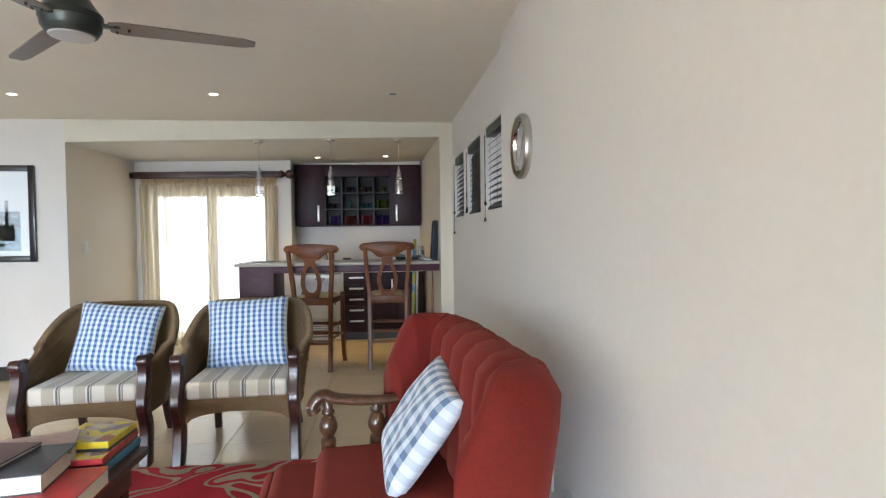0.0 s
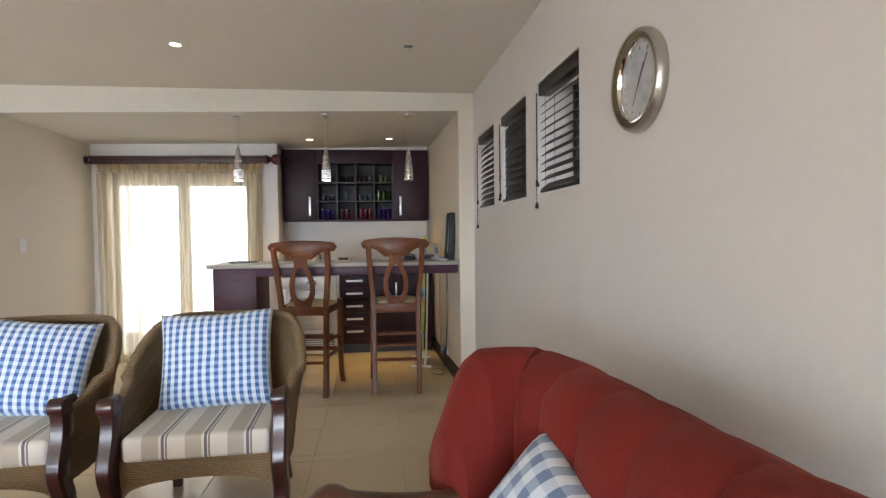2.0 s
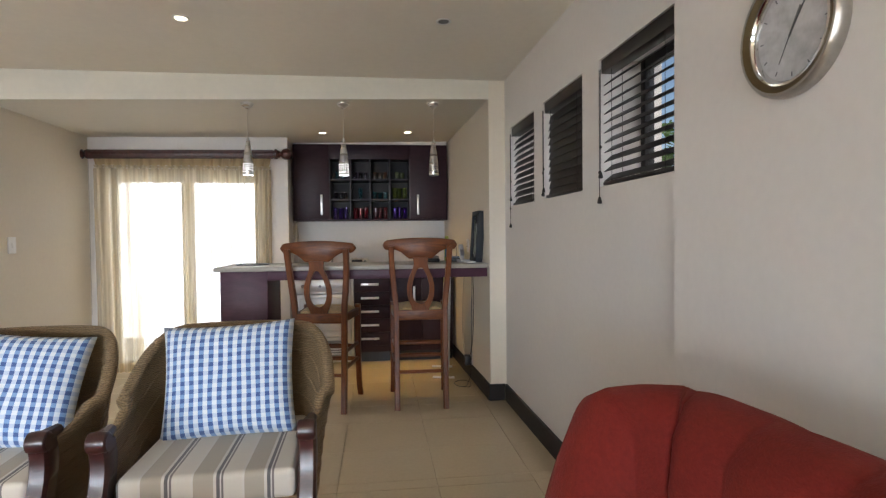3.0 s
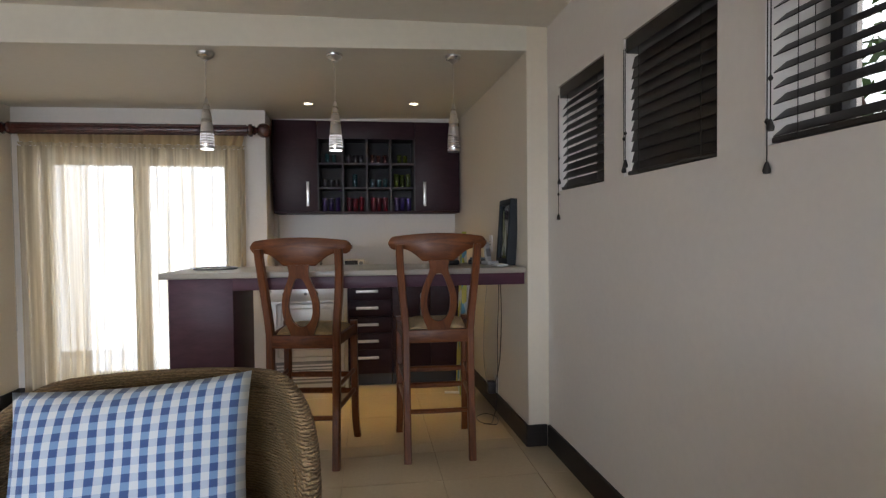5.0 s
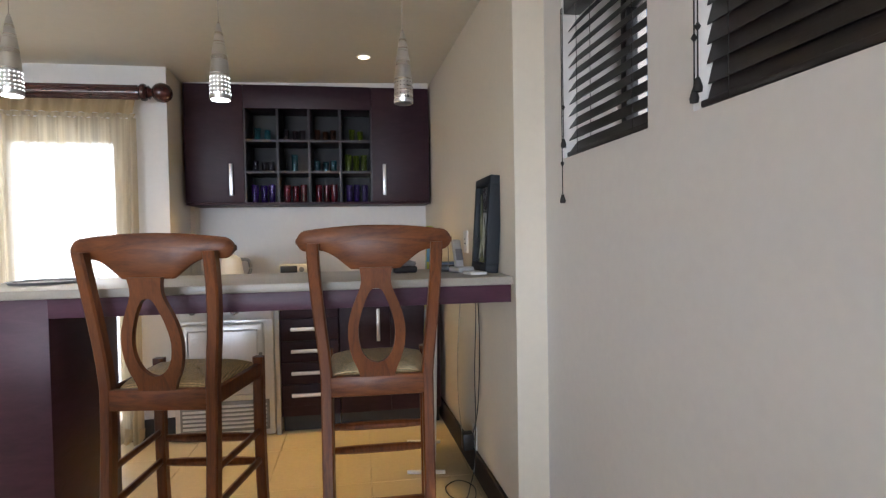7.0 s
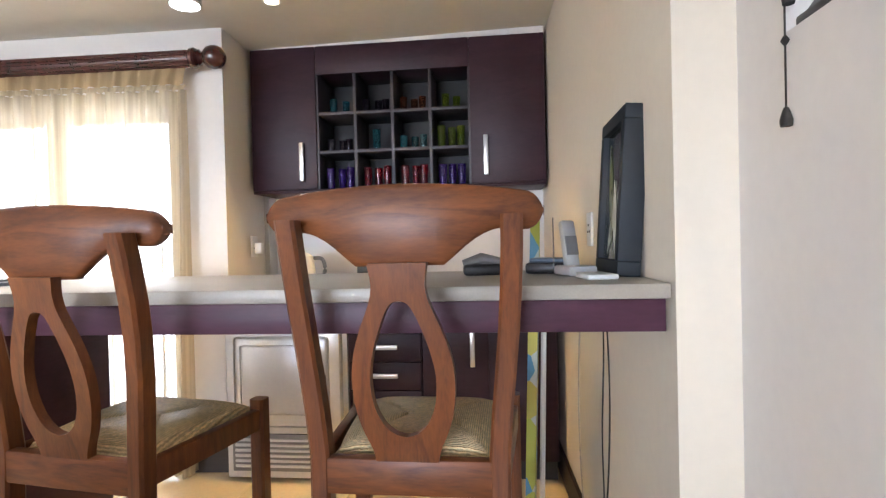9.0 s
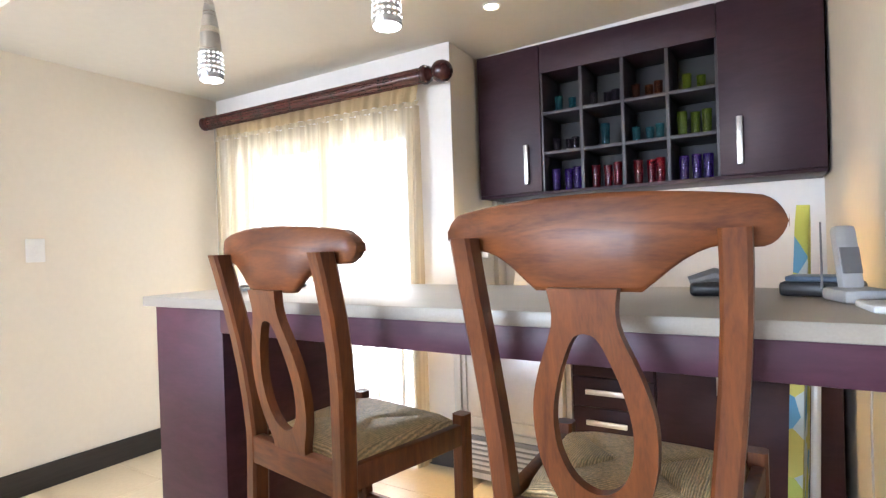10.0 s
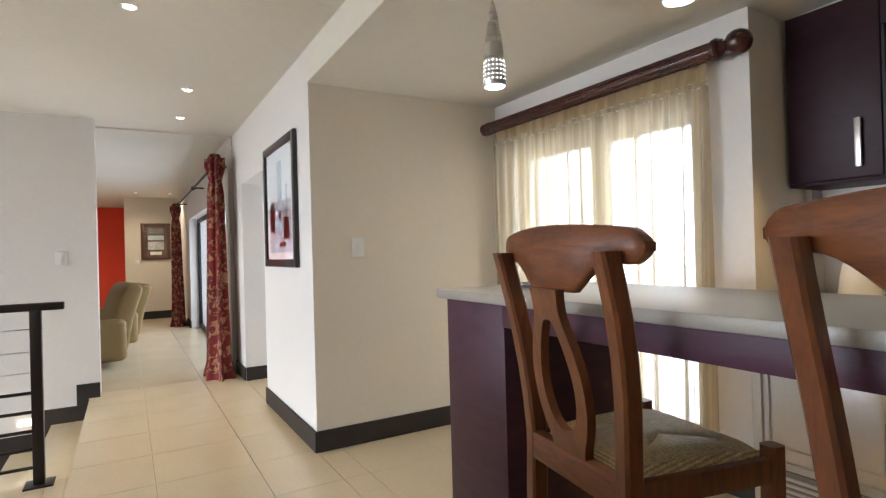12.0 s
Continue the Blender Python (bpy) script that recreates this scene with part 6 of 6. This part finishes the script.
def recliner():
    r = thing("recliner", Matrix(), "beige upholstered recliner armchair", "armchair", "lounge recliners")
    bm = bmesh.new()
    out = [(-0.42, 0.05), (0.30, 0.05), (0.40, 0.18), (0.46, 0.55), (0.56, 0.92), (0.53, 1.0), (0.44, 1.01), (0.36, 0.93), (0.26, 0.60), (0.18, 0.44), (-0.42, 0.42), (-0.48, 0.3)]
    slab(bm, out, -0.34, 0.34)
    bmesh.ops.transform(bm, matrix=Matrix.Rotation(radians(90), 4, 'Z'), verts=bm.verts)
    edges = [e for e in bm.edges if e.calc_face_angle(0) > 0.35]
    bmesh.ops.bevel(bm, geom=edges, offset=0.045, segments=3, affect='EDGES', profile=0.5)
    part("body", bm, BEIGE, r, smooth=60)
    for sx in (-1, 1):
        bm = bmesh.new()
        box(bm, sx * 0.42 - 0.085, sx * 0.42 + 0.085, -0.45, 0.36, 0.06, 0.58, bevel=0.07, seg=4)
        part("arm", bm, BEIGE, r, smooth=60)
    bm = bmesh.new()
    box(bm, -0.30, 0.30, -0.03, 0.05, 0.42, 0.95, bevel=0.035, seg=3, m=pose(0, 0.27, 0, -10))
    part("back_cushion", bm, mat("maroon_cloth", (0.10, 0.02, 0.02), 0.8), r, "dark maroon back cushion", smooth=60)
    return r


rc = recliner()
rc.matrix_basis = pose(-6.75, 4.2, 0, 0, 0, 12) @ Matrix.Diagonal((1.06, 1.06, 0.9, 1))
copy_thing(rc, pose(-8.2, 4.36, 0, 0, 0, 8) @ Matrix.Diagonal((1, 1, 0.92, 1)))

# ---- outdoors ----
PAVE = mat("pale_paving", (0.55, 0.52, 0.47), 0.8, vary=0.08)
boxes("ground", PAVE, (-60, 60, 7.9, 60, -0.35, -0.12), (-60, -14.2, -60, 7.9, -0.35, -0.12), (1.4, 60, -60, 7.9, -0.35, -0.12), (-14.2, 1.4, -60, -2.8, -0.35, -0.12), label="pale paved ground outside", category="ground")
GLOWSKY = emitter("overcast_sky", (0.95, 0.98, 1.0), 2.5)
boxes("backdrop_north", GLOWSKY, (-5.6, 2.2, 9.6, 9.7, -0.12, 6), (-14, -5.6, 16, 16.1, -0.1, 9), label="bright overcast sky beyond the garden", category="sky")
boxes("backdrop_east", GLOWSKY, (9, 9.1, -6, 15, -0.1, 9), label="bright overcast sky beyond the garden", category="sky")
LEAF = mat("leaf_green", (0.07, 0.13, 0.03), 0.6, vary=0.3, scale=2)


def shrub(x, y, r, h, seed):
    s = thing("shrub", pose(x, y, -0.12), "leafy green garden shrub outside the windows", "shrub", "garden shrubs")
    rg = random.Random(seed)
    bm = bmesh.new()
    for k in range(5):
        a = rg.uniform(0, 6.28)
        tube(bm, [(0, 0, 0), (0.2 * r * math.cos(a), 0.2 * r * math.sin(a), h * 0.4), (0.6 * r * math.cos(a), 0.6 * r * math.sin(a), h * 0.8)], [0.04, 0.025, 0.01], 6)
    part("stem", bm, BROWNF, s)
    verts, faces = [], []
    for k in range(1400):
        a, u = rg.uniform(0, 6.28), rg.random()
        rr = r * (0.35 + 0.65 * math.sqrt(rg.random())) * (0.75 + 0.25 * math.sin(3 * a + seed))
        c = Vector((rr * math.cos(a), rr * math.sin(a), h * (0.35 + 0.65 * u) * (1 - 0.25 * (rr / r) ** 2)))
        d = Vector((rg.gauss(0, 1), rg.gauss(0, 1), rg.gauss(0, 0.6))).normalized() * rg.uniform(0.05, 0.11)
        e = d.cross(Vector((rg.gauss(0, 1), rg.gauss(0, 1), rg.gauss(0, 1)))).normalized() * 0.03
        i = len(verts)
        verts += [tuple(c - d), tuple(c + e), tuple(c + d), tuple(c - e)]
        faces.append((i, i + 1, i + 2, i + 3))
    me = bpy.data.meshes.new("crown")
    me.from_pydata(verts, [], faces)
    me.materials.append(LEAF)
    o = new("crown", me)
    o.parent = s
    o["kind"] = "stuff"
    return s


for k in range(6):
    shrub(-6.2 - 1.1 * k, 8.0 + 0.4 * (k % 2), 0.95, 2.6, 10 + k)
shrub(3.4, 6.9, 1.0, 2.6, 1)
shrub(4.0, 5.8, 1.1, 3.4, 7)
shrub(3.6, 9.4, 1.1, 2.9, 2)

# ---- floor tiles, laid last ----
TS, GAP = 0.495, 0.003
TX0, TY0 = -3.06, 5.29
tile_bm = bmesh.new()
box(tile_bm, -TS / 2 + GAP / 2, TS / 2 - GAP / 2, -TS / 2 + GAP / 2, TS / 2 - GAP / 2, -0.010, 0.0, bevel=0.0015, seg=1)
tile_me = mesh("tile", tile_bm, TILE)
floor_ob = bpy.data.objects["floor"]
rest_v, rest_f = [], []
cut_bm = bmesh.new()


def lay(x0, x1, y0, y1):
    i0, i1 = math.floor((x0 - TX0) / TS), math.ceil((x1 - TX0) / TS)
    j0, j1 = math.floor((y0 - TY0) / TS), math.ceil((y1 - TY0) / TS)
    for i in range(i0, i1):
        for j in range(j0, j1):
            a0, a1 = max(TX0 + i * TS, x0), min(TX0 + (i + 1) * TS, x1)
            b0, b1 = max(TY0 + j * TS, y0), min(TY0 + (j + 1) * TS, y1)
            if a1 - a0 < 0.02 or b1 - b0 < 0.02:
                continue
            if a1 - a0 > TS - 0.001 and b1 - b0 > TS - 0.001 and x0 > -5.2 and b0 > 1.0:
                o = new("tile", tile_me)
                o.location = ((a0 + a1) / 2, (b0 + b1) / 2, 0)
                o.parent = floor_ob
            else:
                box(cut_bm, a0 + GAP / 2, a1 - GAP / 2, b0 + GAP / 2, b1 - GAP / 2, -0.010, 0.0)


lay(-5.1, 0.955, FRONT, BACK)
lay(-5.1, 1.12, 4.39, FRONT)
lay(-2.95, 1.09, -2.6, 4.39)
lay(-13.9, -5.1, 2.0, 5.75)
cut = part("cut_tiles", cut_bm, TILE, floor_ob)
cut["kind"] = "stuff"
